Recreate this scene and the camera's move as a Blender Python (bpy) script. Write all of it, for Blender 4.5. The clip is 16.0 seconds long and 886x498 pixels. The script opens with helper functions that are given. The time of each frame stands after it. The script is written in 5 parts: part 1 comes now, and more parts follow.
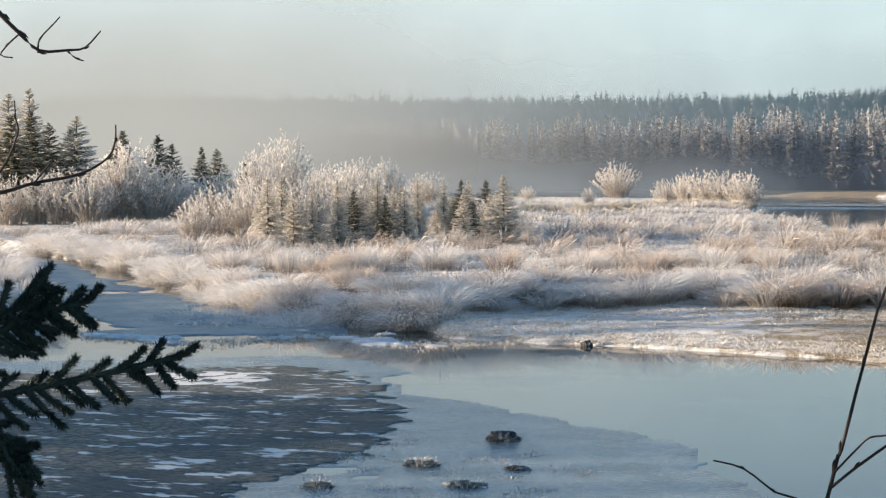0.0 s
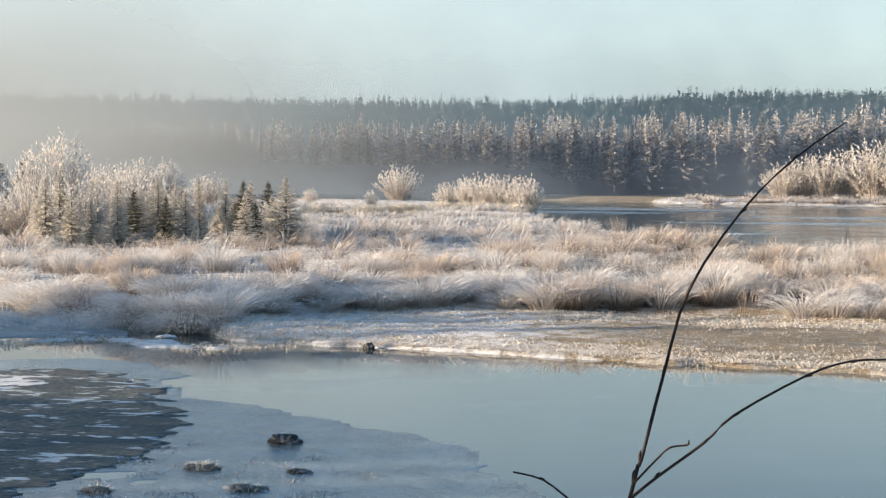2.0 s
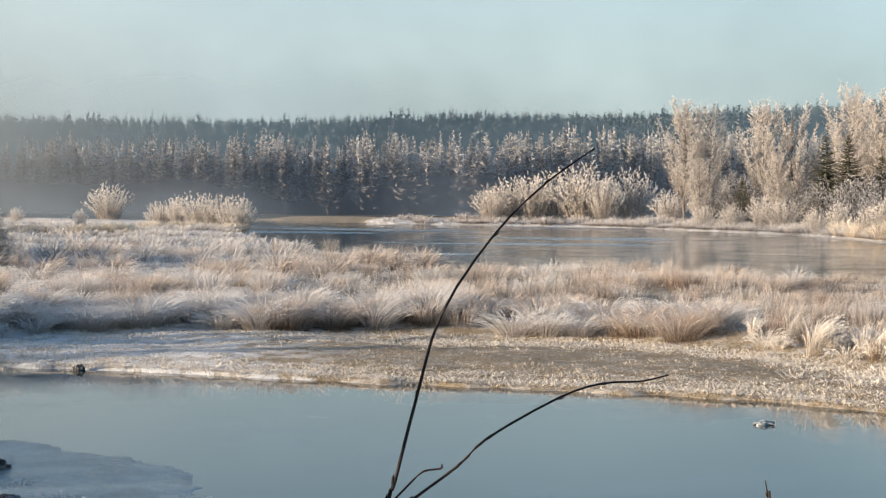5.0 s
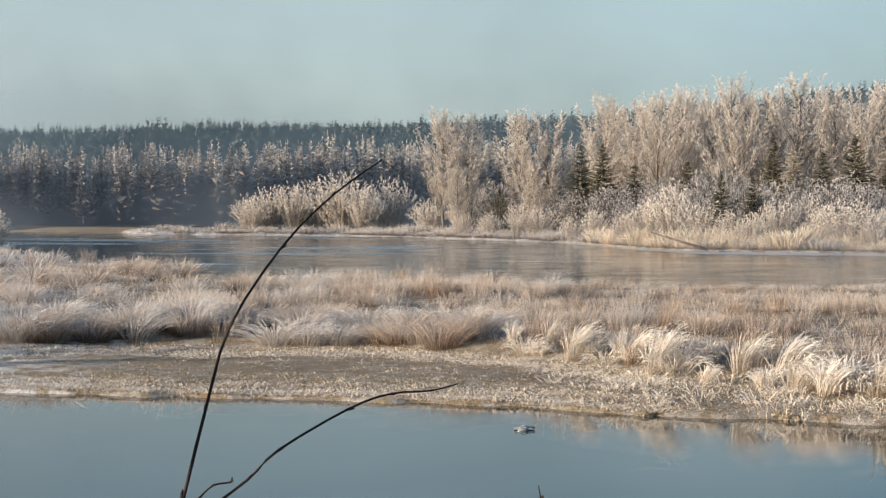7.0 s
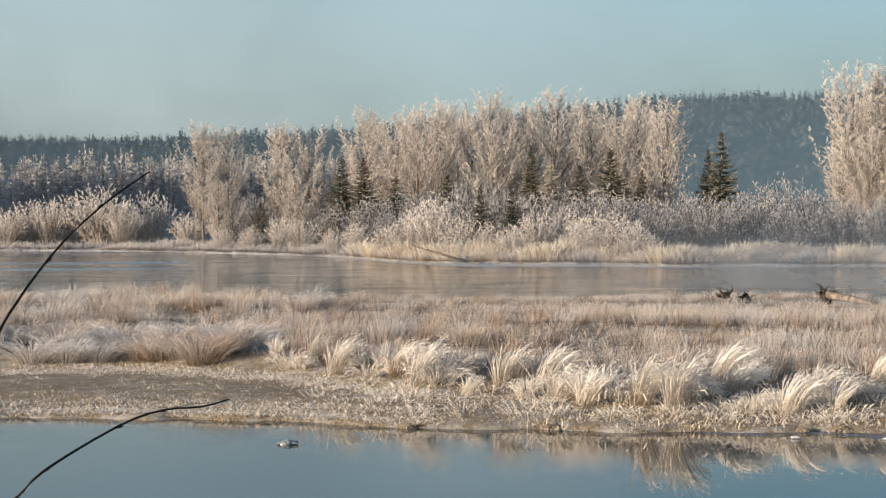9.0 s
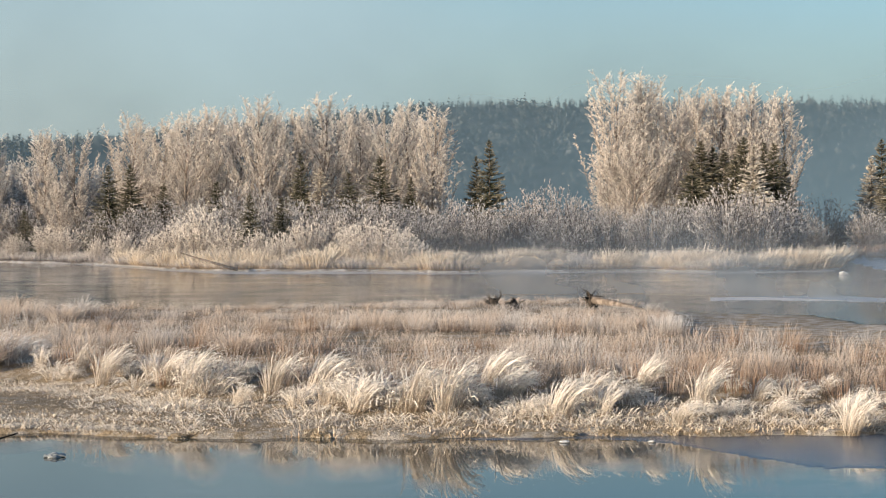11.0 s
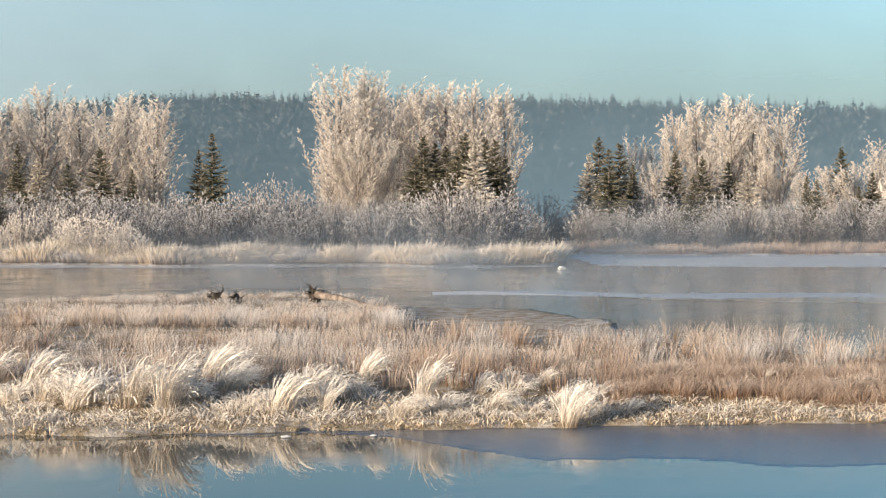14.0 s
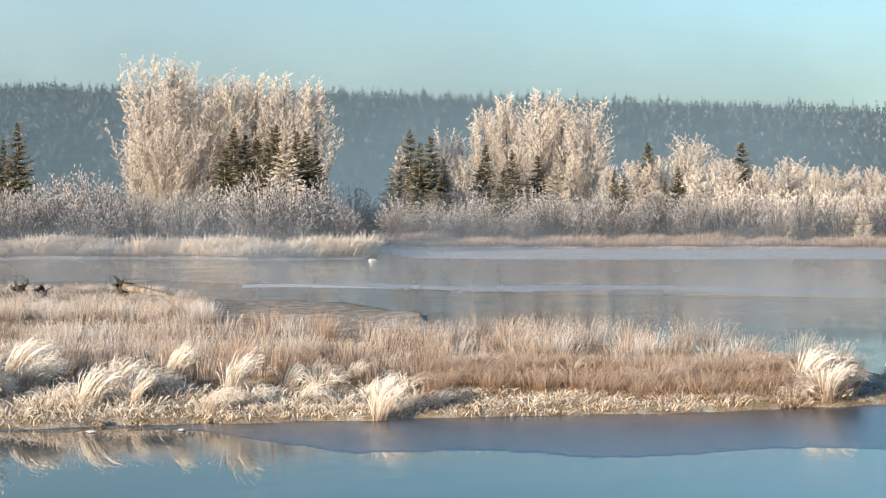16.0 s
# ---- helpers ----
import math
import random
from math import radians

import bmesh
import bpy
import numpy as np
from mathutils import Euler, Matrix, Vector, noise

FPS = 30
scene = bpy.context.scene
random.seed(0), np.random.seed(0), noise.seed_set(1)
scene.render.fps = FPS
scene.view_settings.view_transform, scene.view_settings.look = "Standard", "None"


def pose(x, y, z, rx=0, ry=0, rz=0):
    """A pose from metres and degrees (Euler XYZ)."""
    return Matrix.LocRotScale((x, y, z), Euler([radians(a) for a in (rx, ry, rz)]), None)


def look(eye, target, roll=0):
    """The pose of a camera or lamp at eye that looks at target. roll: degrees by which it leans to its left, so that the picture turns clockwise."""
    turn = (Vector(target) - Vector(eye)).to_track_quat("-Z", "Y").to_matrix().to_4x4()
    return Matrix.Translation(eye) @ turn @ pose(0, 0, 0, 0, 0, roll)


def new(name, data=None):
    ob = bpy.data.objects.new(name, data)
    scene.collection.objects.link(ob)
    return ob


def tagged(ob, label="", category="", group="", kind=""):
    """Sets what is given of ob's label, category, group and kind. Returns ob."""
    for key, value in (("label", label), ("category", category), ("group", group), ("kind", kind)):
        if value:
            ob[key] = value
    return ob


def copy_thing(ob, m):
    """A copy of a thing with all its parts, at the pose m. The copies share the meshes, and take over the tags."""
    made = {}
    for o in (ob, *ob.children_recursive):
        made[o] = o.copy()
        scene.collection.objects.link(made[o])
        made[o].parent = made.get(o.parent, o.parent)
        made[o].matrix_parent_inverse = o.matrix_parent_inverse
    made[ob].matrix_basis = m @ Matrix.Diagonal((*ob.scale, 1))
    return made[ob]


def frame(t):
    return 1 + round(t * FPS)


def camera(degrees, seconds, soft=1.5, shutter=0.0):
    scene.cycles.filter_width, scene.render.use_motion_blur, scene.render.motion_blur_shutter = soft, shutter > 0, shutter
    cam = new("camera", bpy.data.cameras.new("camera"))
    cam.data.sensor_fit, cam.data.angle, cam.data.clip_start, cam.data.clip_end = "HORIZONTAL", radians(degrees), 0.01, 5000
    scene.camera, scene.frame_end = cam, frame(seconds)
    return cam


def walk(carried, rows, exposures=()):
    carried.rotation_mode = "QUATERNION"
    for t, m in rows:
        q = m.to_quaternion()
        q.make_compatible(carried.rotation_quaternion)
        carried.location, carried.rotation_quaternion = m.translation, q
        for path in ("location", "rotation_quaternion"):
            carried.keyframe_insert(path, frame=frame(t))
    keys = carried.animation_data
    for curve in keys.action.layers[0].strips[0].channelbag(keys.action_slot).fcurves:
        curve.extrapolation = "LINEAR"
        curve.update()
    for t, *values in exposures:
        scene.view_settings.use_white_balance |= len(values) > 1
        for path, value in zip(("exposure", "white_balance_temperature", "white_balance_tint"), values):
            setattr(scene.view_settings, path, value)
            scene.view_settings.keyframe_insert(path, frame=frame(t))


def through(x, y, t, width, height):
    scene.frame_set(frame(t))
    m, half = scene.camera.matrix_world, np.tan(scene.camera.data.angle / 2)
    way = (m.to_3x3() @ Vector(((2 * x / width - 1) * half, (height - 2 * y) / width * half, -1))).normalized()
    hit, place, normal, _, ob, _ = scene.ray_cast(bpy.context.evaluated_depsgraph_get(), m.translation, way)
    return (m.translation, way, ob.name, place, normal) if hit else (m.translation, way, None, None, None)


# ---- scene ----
# A frozen river seen from a wooded bank: the eye is 4.5 m above the water, the view pans from left to right.
cam = camera(26.13, 16.0, 1.2)
# seconds, eye x y z, heading clockwise from +Y, pitch, lean
ROWS = [
    (0.0, 0.109, -0.054, 4.493, -22.35, -2.31, -0.48),
    (0.5, 0.101, -0.038, 4.493, -20.80, -2.37, -0.34),
    (1.0, 0.091, -0.023, 4.493, -18.86, -2.44, -0.07),
    (1.5, 0.082, -0.018, 4.495, -17.35, -2.41, -0.13),
    (2.0, 0.073, 0.003, 4.494, -15.81, -2.27, 0.09),
    (2.5, 0.069, -0.010, 4.498, -14.18, -2.13, 0.23),
    (3.0, 0.060, -0.005, 4.497, -12.94, -2.00, 0.33),
    (3.5, 0.051, -0.002, 4.497, -11.44, -2.01, 0.35),
    (4.0, 0.041, 0.006, 4.498, -9.95, -1.93, 0.23),
    (4.2, 0.043, 0.006, 4.498, -9.37, -1.82, 0.38),
    (6.3, 0.000, 0.019, 4.497, -2.58, -1.45, -0.01),
    (6.5, 0.003, 0.022, 4.498, -1.63, -1.36, 0.07),
    (7.0, -0.000, -0.000, 4.500, 0.00, -1.33, 0.09),
    (7.5, -0.006, 0.016, 4.497, 1.45, -1.32, -0.01),
    (8.0, -0.011, 0.028, 4.496, 3.37, -1.20, -0.05),
    (8.5, -0.011, 0.043, 4.497, 5.19, -1.06, -0.07),
    (9.0, -0.010, 0.021, 4.498, 7.15, -0.93, -0.21),
    (9.2, -0.010, 0.015, 4.499, 8.02, -0.93, -0.26),
    (11.3, -0.035, 0.066, 4.517, 14.98, -0.69, -0.29),
    (11.5, -0.034, 0.065, 4.517, 15.61, -0.64, -0.24),
    (12.0, -0.006, 0.092, 4.517, 17.06, -0.50, -0.16),
    (12.5, 0.001, 0.128, 4.508, 18.27, -0.52, -0.09),
    (13.0, 0.010, 0.182, 4.505, 19.72, -0.62, 0.06),
    (13.5, 0.030, 0.219, 4.496, 21.14, -0.84, 0.16),
    (14.0, 0.045, 0.244, 4.502, 22.35, -0.95, -0.01),
    (14.5, 0.076, 0.298, 4.497, 23.78, -1.07, 0.03),
    (15.0, 0.107, 0.352, 4.497, 25.62, -1.16, 0.11),
    (15.5, 0.127, 0.393, 4.492, 26.99, -1.17, 0.15),
    (16.0, 0.140, 0.422, 4.484, 28.02, -1.16, 0.18),
]
walk(cam, [(t, pose(x, y, z, 90 + p, 0, -a) @ pose(0, 0, 0, 0, 0, r)) for t, x, y, z, a, p, r in ROWS],
     [(0.0, 1.26), (4.0, 1.12), (7.0, 0.74), (9.0, 0.64), (12.5, 0.74), (16.0, 0.93)])

# ---- light ----
SUN_AZ, SUN_EL = -112.0, 9.0


def polar(az, d, z=0.0):
    """A place by its heading in degrees clockwise from +Y, its distance and its height."""
    a = math.radians(az)
    return Vector((d * math.sin(a), d * math.cos(a), z))


sun = new("sun", bpy.data.lights.new("sun", "SUN"))
sun.data.energy, sun.data.angle, sun.data.color = 5.0, math.radians(0.7), (1.0, 0.81, 0.605)
toward = polar(SUN_AZ, math.cos(math.radians(SUN_EL)), math.sin(math.radians(SUN_EL)))
sun.matrix_world = look(toward * 50, (0, 0, 0))

world = bpy.data.worlds.new("winter_sky")
scene.world = world
world.use_nodes = True
wt = world.node_tree
wt.nodes.clear()
w_out = wt.nodes.new("ShaderNodeOutputWorld")
w_bg = wt.nodes.new("ShaderNodeBackground")
w_sky = wt.nodes.new("ShaderNodeTexSky")
w_sky.sky_type, w_sky.sun_disc = "NISHITA", False
w_sky.sun_elevation, w_sky.sun_rotation = math.radians(SUN_EL), math.radians(SUN_AZ % 360)
w_sky.air_density, w_sky.dust_density, w_sky.ozone_density = 1.0, 0.6, 2.2
w_bg.inputs["Strength"].default_value = 0.069
w_geo = wt.nodes.new("ShaderNodeTexCoord")
w_sep = wt.nodes.new("ShaderNodeSeparateXYZ")
w_noise = wt.nodes.new("ShaderNodeTexNoise")
w_noise.inputs["Scale"].default_value = 3.2
w_noise.inputs["Detail"].default_value = 5.0
w_map = wt.nodes.new("ShaderNodeMapping")
w_map.inputs["Scale"].default_value = (1.0, 1.0, 2.4)
wt.links.new(w_geo.outputs["Generated"], w_map.inputs["Vector"])
wt.links.new(w_map.outputs["Vector"], w_noise.inputs["Vector"])
wt.links.new(w_geo.outputs["Generated"], w_sep.inputs["Vector"])


def wmath(op, a, b, clamp=False):
    n = wt.nodes.new("ShaderNodeMath")
    n.operation, n.use_clamp = op, clamp
    for k, v in ((0, a), (1, b)):
        if isinstance(v, (int, float)):
            n.inputs[k].default_value = v
        else:
            wt.links.new(v, n.inputs[k])
    return n.outputs[0]


# thin high fog: thicker low in the sky and towards -X, broken by soft drifts
fog_slope = wmath("MULTIPLY_ADD", wmath("MAXIMUM", w_sep.outputs["X"], 0.0), 6.0)
fog_slope.node.inputs[2].default_value = 4.2
fog_low = wmath("SUBTRACT", 1.0, wmath("MULTIPLY", w_sep.outputs["Z"], fog_slope), True)
fog_left = wmath("MULTIPLY_ADD", w_sep.outputs["X"], -0.62, True)
fog_left.node.inputs[2].default_value = 0.69
fog_drift = wmath("MULTIPLY_ADD", w_noise.outputs["Fac"], 1.3, True)
fog_drift.node.inputs[2].default_value = -0.42
fog_all = wmath("MULTIPLY", wmath("ADD", fog_left, wmath("MULTIPLY", fog_drift, 0.35), True), fog_low, True)
w_mix = wt.nodes.new("ShaderNodeMix")
w_mix.data_type = "RGBA"
w_mix.inputs["B"].default_value = (8.3, 9.4, 9.5, 1)
wt.links.new(fog_all, w_mix.inputs["Factor"])
w_tint = wt.nodes.new("ShaderNodeMix")
w_tint.data_type, w_tint.blend_type = "RGBA", "MULTIPLY"
w_tint.inputs["Factor"].default_value = 1.0
w_tint.inputs["B"].default_value = (1.06, 1.24, 1.38, 1)
wt.links.new(w_sky.outputs["Color"], w_tint.inputs["A"])
# the clear sky brightens towards +X, away from the fog
w_gain = wt.nodes.new("ShaderNodeVectorMath")
w_gain.operation = "SCALE"
wt.links.new(w_tint.outputs["Result"], w_gain.inputs[0])
clear_right = wmath("MULTIPLY_ADD", wmath("MAXIMUM", w_sep.outputs["X"], 0.05), 0.62)
clear_right.node.inputs[2].default_value = 0.92
wt.links.new(clear_right, w_gain.inputs["Scale"])
wt.links.new(w_gain.outputs["Vector"], w_mix.inputs["A"])
# a grey drift of river steam, high over the far poplars
drift_way = polar(9.5, math.cos(math.radians(6.2)), math.sin(math.radians(6.2)))
w_off = wt.nodes.new("ShaderNodeVectorMath")
w_off.operation = "DISTANCE"
wt.links.new(w_geo.outputs["Generated"], w_off.inputs[0])
w_off.inputs[1].default_value = drift_way
w_puff = wt.nodes.new("ShaderNodeMapRange")
w_puff.interpolation_type = "SMOOTHSTEP"
for key, value in zip(("From Min", "From Max", "To Min", "To Max"), (0.0, 0.13, 0.55, 0.0)):
    w_puff.inputs[key].default_value = value
wt.links.new(wmath("ADD", w_off.outputs["Value"], wmath("MULTIPLY", wmath("SUBTRACT", 0.5, w_noise.outputs["Fac"]), 0.16)), w_puff.inputs["Value"])
w_smoke = wt.nodes.new("ShaderNodeMix")
w_smoke.data_type = "RGBA"
w_smoke.inputs["B"].default_value = (4.6, 6.0, 6.5, 1)
wt.links.new(w_puff.outputs["Result"], w_smoke.inputs["Factor"])
wt.links.new(w_mix.outputs["Result"], w_smoke.inputs["A"])
wt.links.new(w_smoke.outputs["Result"], w_bg.inputs["Color"])
wt.links.new(w_bg.outputs["Background"], w_out.inputs["Surface"])


# ---- materials ----
class Mat:
    """A small helper round a node material."""

    def __init__(self, name):
        self.m = bpy.data.materials.new(name)
        self.m.use_nodes = True
        self.t = self.m.node_tree
        self.b = self.t.nodes["Principled BSDF"]
        self.o = self.t.nodes["Material Output"]
        self.co = self.t.nodes.new("ShaderNodeTexCoord")
        self.geo = self.t.nodes.new("ShaderNodeNewGeometry")

    def put(self, v, socket):
        if isinstance(v, bpy.types.NodeSocket):
            self.t.links.new(v, socket)
        else:
            socket.default_value = (*v, 1) if isinstance(v, tuple) and len(v) == 3 and len(socket.default_value) == 4 else v

    def noise(self, scale, detail=4.0, stretch=(1, 1, 1), rough=0.55, space="Object"):
        mp = self.t.nodes.new("ShaderNodeMapping")
        mp.inputs["Scale"].default_value = stretch
        self.t.links.new(self.co.outputs[space] if space != "Position" else self.geo.outputs["Position"], mp.inputs["Vector"])
        n = self.t.nodes.new("ShaderNodeTexNoise")
        n.inputs["Scale"].default_value, n.inputs["Detail"].default_value = scale, detail
        n.inputs["Roughness"].default_value = rough
        self.t.links.new(mp.outputs["Vector"], n.inputs["Vector"])
        return n.outputs["Fac"]

    def ramp(self, v, lo, hi, a=0.0, b=1.0):
        n = self.t.nodes.new("ShaderNodeMapRange")
        n.interpolation_type = "SMOOTHSTEP"
        for k, x in zip(("From Min", "From Max", "To Min", "To Max"), (lo, hi, a, b)):
            n.inputs[k].default_value = x
        self.put(v, n.inputs["Value"])
        return n.outputs["Result"]

    def math(self, op, a, b=0.0, c=0.0, clamp=True):
        n = self.t.nodes.new("ShaderNodeMath")
        n.operation, n.use_clamp = op, clamp
        for k, v in enumerate((a, b, c)):
            self.put(v, n.inputs[k])
        return n.outputs[0]

    def mix(self, f, a, b):
        n = self.t.nodes.new("ShaderNodeMix")
        n.data_type = "RGBA"
        self.put(f, n.inputs["Factor"])
        self.put(a, n.inputs["A"])
        self.put(b, n.inputs["B"])
        return n.outputs["Result"]

    def attr(self, name):
        n = self.t.nodes.new("ShaderNodeAttribute")
        n.attribute_name = name
        return n.outputs["Fac"]

    def up(self):
        n = self.t.nodes.new("ShaderNodeSeparateXYZ")
        self.t.links.new(self.geo.outputs["Normal"], n.inputs["Vector"])
        return n.outputs["Z"]

    def island(self):
        return self.geo.outputs["Random Per Island"]

    def tone(self):
        n = self.t.nodes.new("ShaderNodeObjectInfo")
        return n.outputs["Random"]

    def bump(self, h, strength, dist):
        n = self.t.nodes.new("ShaderNodeBump")
        n.inputs["Strength"].default_value, n.inputs["Distance"].default_value = strength, dist
        self.put(h, n.inputs["Height"])
        self.t.links.new(n.outputs["Normal"], self.b.inputs["Normal"])

    def done(self, color, rough=0.8, spec=0.3, through=0.0):
        self.put(color, self.b.inputs["Base Color"])
        self.put(rough, self.b.inputs["Roughness"])
        self.b.inputs["Specular IOR Level"].default_value = spec
        if through > 0:
            tr = self.t.nodes.new("ShaderNodeBsdfTranslucent")
            self.put(color, tr.inputs["Color"])
            mx = self.t.nodes.new("ShaderNodeMixShader")
            mx.inputs["Fac"].default_value = through
            self.t.links.new(self.b.outputs["BSDF"], mx.inputs[1])
            self.t.links.new(tr.outputs["BSDF"], mx.inputs[2])
            self.t.links.new(mx.outputs["Shader"], self.o.inputs["Surface"])
        return self.m


def plant_material(name, bare, frost, amount, through=0.25, spread=0.35, rise=0.95):
    """Twigs, needles or blades under hoar frost: 'tip' tells how far out on the plant a piece sits; a steep rise also
    paints lit tips and shaded feet.
    """
    k = Mat(name)
    out = k.attr("tip")
    patch = k.noise(0.9, 3.0, space="Position")
    f = k.math("ADD", k.math("MULTIPLY", out, rise), k.math("MULTIPLY_ADD", k.island(), spread, -spread / 2, clamp=False), clamp=False)
    f = k.math("ADD", f, k.math("MULTIPLY_ADD", patch, 0.3, amount - 0.42, clamp=False))
    tint = k.mix(k.tone(), tuple(c * 0.92 for c in frost), frost)
    return k.done(k.mix(f, bare, tint), 0.75, 0.25, through)


M_POPLAR = plant_material("hoar_frost_poplar", (0.16, 0.115, 0.085), (0.96, 0.90, 0.83), 0.48, 0.20, 0.2, 1.0)
M_CREAM = plant_material("thick_hoar_frost", (0.22, 0.17, 0.13), (0.94, 0.89, 0.83), 0.50, 0.12, 0.15)
# bare colour also darkened for the shade at the foot of the hem
M_WILLOW = plant_material("hoar_frost_willow", (0.085, 0.07, 0.065), (0.84, 0.83, 0.83), 0.10, 0.12, 0.15, 1.1)
M_BARK = Mat("grey_bark")
M_BARK = M_BARK.done(M_BARK.mix(M_BARK.ramp(M_BARK.noise(6, 5, (1, 1, 0.3)), 0.35, 0.7), (0.10, 0.08, 0.065), (0.33, 0.28, 0.24)), 0.9)
M_SPRUCE = plant_material("dark_spruce", (0.050, 0.055, 0.032), (0.60, 0.54, 0.43), 0.06)
M_SPRUCE_FROST = plant_material("frosted_spruce", (0.07, 0.066, 0.042), (0.94, 0.87, 0.77), 0.50)
M_FAR = plant_material("far_forest_frost", (0.07, 0.075, 0.075), (0.92, 0.86, 0.80), 0.32, 0.1, spread=0.3)
M_HILL = plant_material("hill_forest", (0.035, 0.05, 0.052), (0.55, 0.58, 0.58), 0.05, 0.1, spread=0.5)
# bare straw colour darkened as shade between the clumps' feet
M_REED = plant_material("straw_grass", (0.15, 0.10, 0.065), (0.90, 0.78, 0.68), 0.12, 0.30, 0.14, 1.25)
M_SEDGE = plant_material("white_frosted_sedge", (0.27, 0.19, 0.10), (0.96, 0.91, 0.84), 0.46, 0.14, 0.18, 1.1)
M_BLUEGRASS = plant_material("frosted_grass", (0.20, 0.15, 0.12), (0.90, 0.87, 0.84), 0.22, 0.30, 0.16, 1.2)
M_DRAPE = plant_material("white_draped_grass", (0.27, 0.21, 0.16), (0.95, 0.92, 0.89), 0.42, 0.32, 0.16, 1.1)
M_STUBBLE = plant_material("frosted_stubble", (0.40, 0.28, 0.15), (0.96, 0.89, 0.78), 0.36, 0.2, 0.5)
# bare tan darkened likewise, for shade among the stalks
M_TAN = plant_material("tan_frosted_grass", (0.14, 0.105, 0.085), (0.86, 0.82, 0.79), 0.12, 0.30, 0.14, 1.25)
M_RUST = plant_material("rust_grass", (0.24, 0.138, 0.078), (0.82, 0.70, 0.60), 0.02, 0.30, 0.25, 1.1)
M_TWIG = Mat("dark_twig")
M_TWIG = M_TWIG.done(M_TWIG.mix(M_TWIG.noise(90, 3), (0.018, 0.013, 0.012), (0.06, 0.042, 0.036)), 0.7)
# green darker than the other spruces', with the bough's shade in the colour
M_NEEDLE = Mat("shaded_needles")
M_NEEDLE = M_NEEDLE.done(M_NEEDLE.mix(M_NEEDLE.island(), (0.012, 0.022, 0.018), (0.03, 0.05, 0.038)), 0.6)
M_DRIFT = Mat("weathered_driftwood")
M_DRIFT = M_DRIFT.done(M_DRIFT.mix(M_DRIFT.ramp(M_DRIFT.noise(5, 5, (1, 1, 0.4)), 0.4, 0.65), (0.02, 0.017, 0.014), (0.10, 0.08, 0.065)), 0.9)


def ground_material():
    k = Mat("frosted_ground")
    big = k.noise(0.22, 4, space="Position")
    mid = k.noise(1.6, 6, space="Position", rough=0.65)
    fine = k.noise(14, 5, space="Position", rough=0.7)
    mud = k.mix(k.ramp(fine, 0.3, 0.7), (0.21, 0.165, 0.11), (0.50, 0.41, 0.29))
    snow = k.mix(fine, (0.74, 0.75, 0.76), (0.92, 0.92, 0.92))
    cover = k.math("ADD", k.ramp(mid, 0.38, 0.62), k.math("MULTIPLY_ADD", fine, 0.9, -0.45, clamp=False))
    cover = k.math("MULTIPLY", k.math("ADD", cover, k.math("SUBTRACT", k.attr("frost"), 0.85, clamp=False), clamp=False), k.attr("frost"))
    k.bump(k.math("ADD", fine, mid, clamp=False), 1.0, 0.12)
    return k.done(k.mix(cover, mud, snow), 0.85, 0.3)


M_GROUND = ground_material()


M_FLOOR = Mat("forest_floor")
M_FLOOR = M_FLOOR.done(M_FLOOR.mix(M_FLOOR.noise(0.05, 5, space="Position"), (0.03, 0.038, 0.036), (0.10, 0.11, 0.11)), 0.9)


def water_material():
    k = Mat("cold_river_water")
    film = k.noise(0.16, 4, (1, 1.0, 1), space="Position")
    fine = k.noise(1.1, 5, (1, 1, 1), space="Position")
    skin = k.ramp(k.math("MULTIPLY_ADD", fine, 0.18, film, clamp=False), 0.60, 0.66)
    away = k.t.nodes.new("ShaderNodeVectorMath")
    away.operation = "LENGTH"
    k.t.links.new(k.geo.outputs["Position"], away.inputs[0])
    flow = k.ramp(away.outputs["Value"], 62, 100, 0.08, 3.0)
    k.bump(k.math("MULTIPLY", k.noise(2.2, 3, (0.6, 1.4, 1), space="Position"), flow, clamp=False), 0.3, 0.01)
    return k.done(k.mix(skin, (0.010, 0.028, 0.033), (0.05, 0.075, 0.082)), k.math("MULTIPLY_ADD", skin, 0.09, 0.012), 0.3)


M_WATER = water_material()


def ice_material(name, low, high, rough, scale, relief=0.03):
    k = Mat(name)
    a = k.noise(scale, 6, space="Position", rough=0.65)
    b = k.noise(scale * 9, 4, space="Position", rough=0.7)
    f = k.math("MULTIPLY_ADD", b, 0.5, k.math("MULTIPLY", a, 0.7))
    k.bump(b, 0.5, relief)
    return k.done(k.mix(k.ramp(f, 0.42, 0.78), low, high), rough, 0.5)


M_ICE = ice_material("grey_skim_ice", (0.14, 0.17, 0.19), (0.40, 0.43, 0.45), 0.22, 0.8)
M_SHELF = ice_material("frosted_shelf_ice", (0.44, 0.43, 0.415), (0.74, 0.72, 0.69), 0.6, 0.3)
M_EDGE = ice_material("dark_edge_ice", (0.02, 0.05, 0.09), (0.04, 0.08, 0.13), 0.24, 0.5)
M_CREEK = ice_material("dull_creek_ice", (0.06, 0.085, 0.095), (0.26, 0.31, 0.33), 0.35, 0.7)
# pale rime ice with the low sun's brightness put into its colour
M_SUNLIT_ICE = ice_material("sunlit_rime_ice", (0.74, 0.72, 0.70), (0.92, 0.91, 0.89), 0.8, 1.2, 0.16)
M_SKIM = ice_material("clear_skim_ice", (0.09, 0.13, 0.14), (0.28, 0.34, 0.36), 0.16, 0.9)


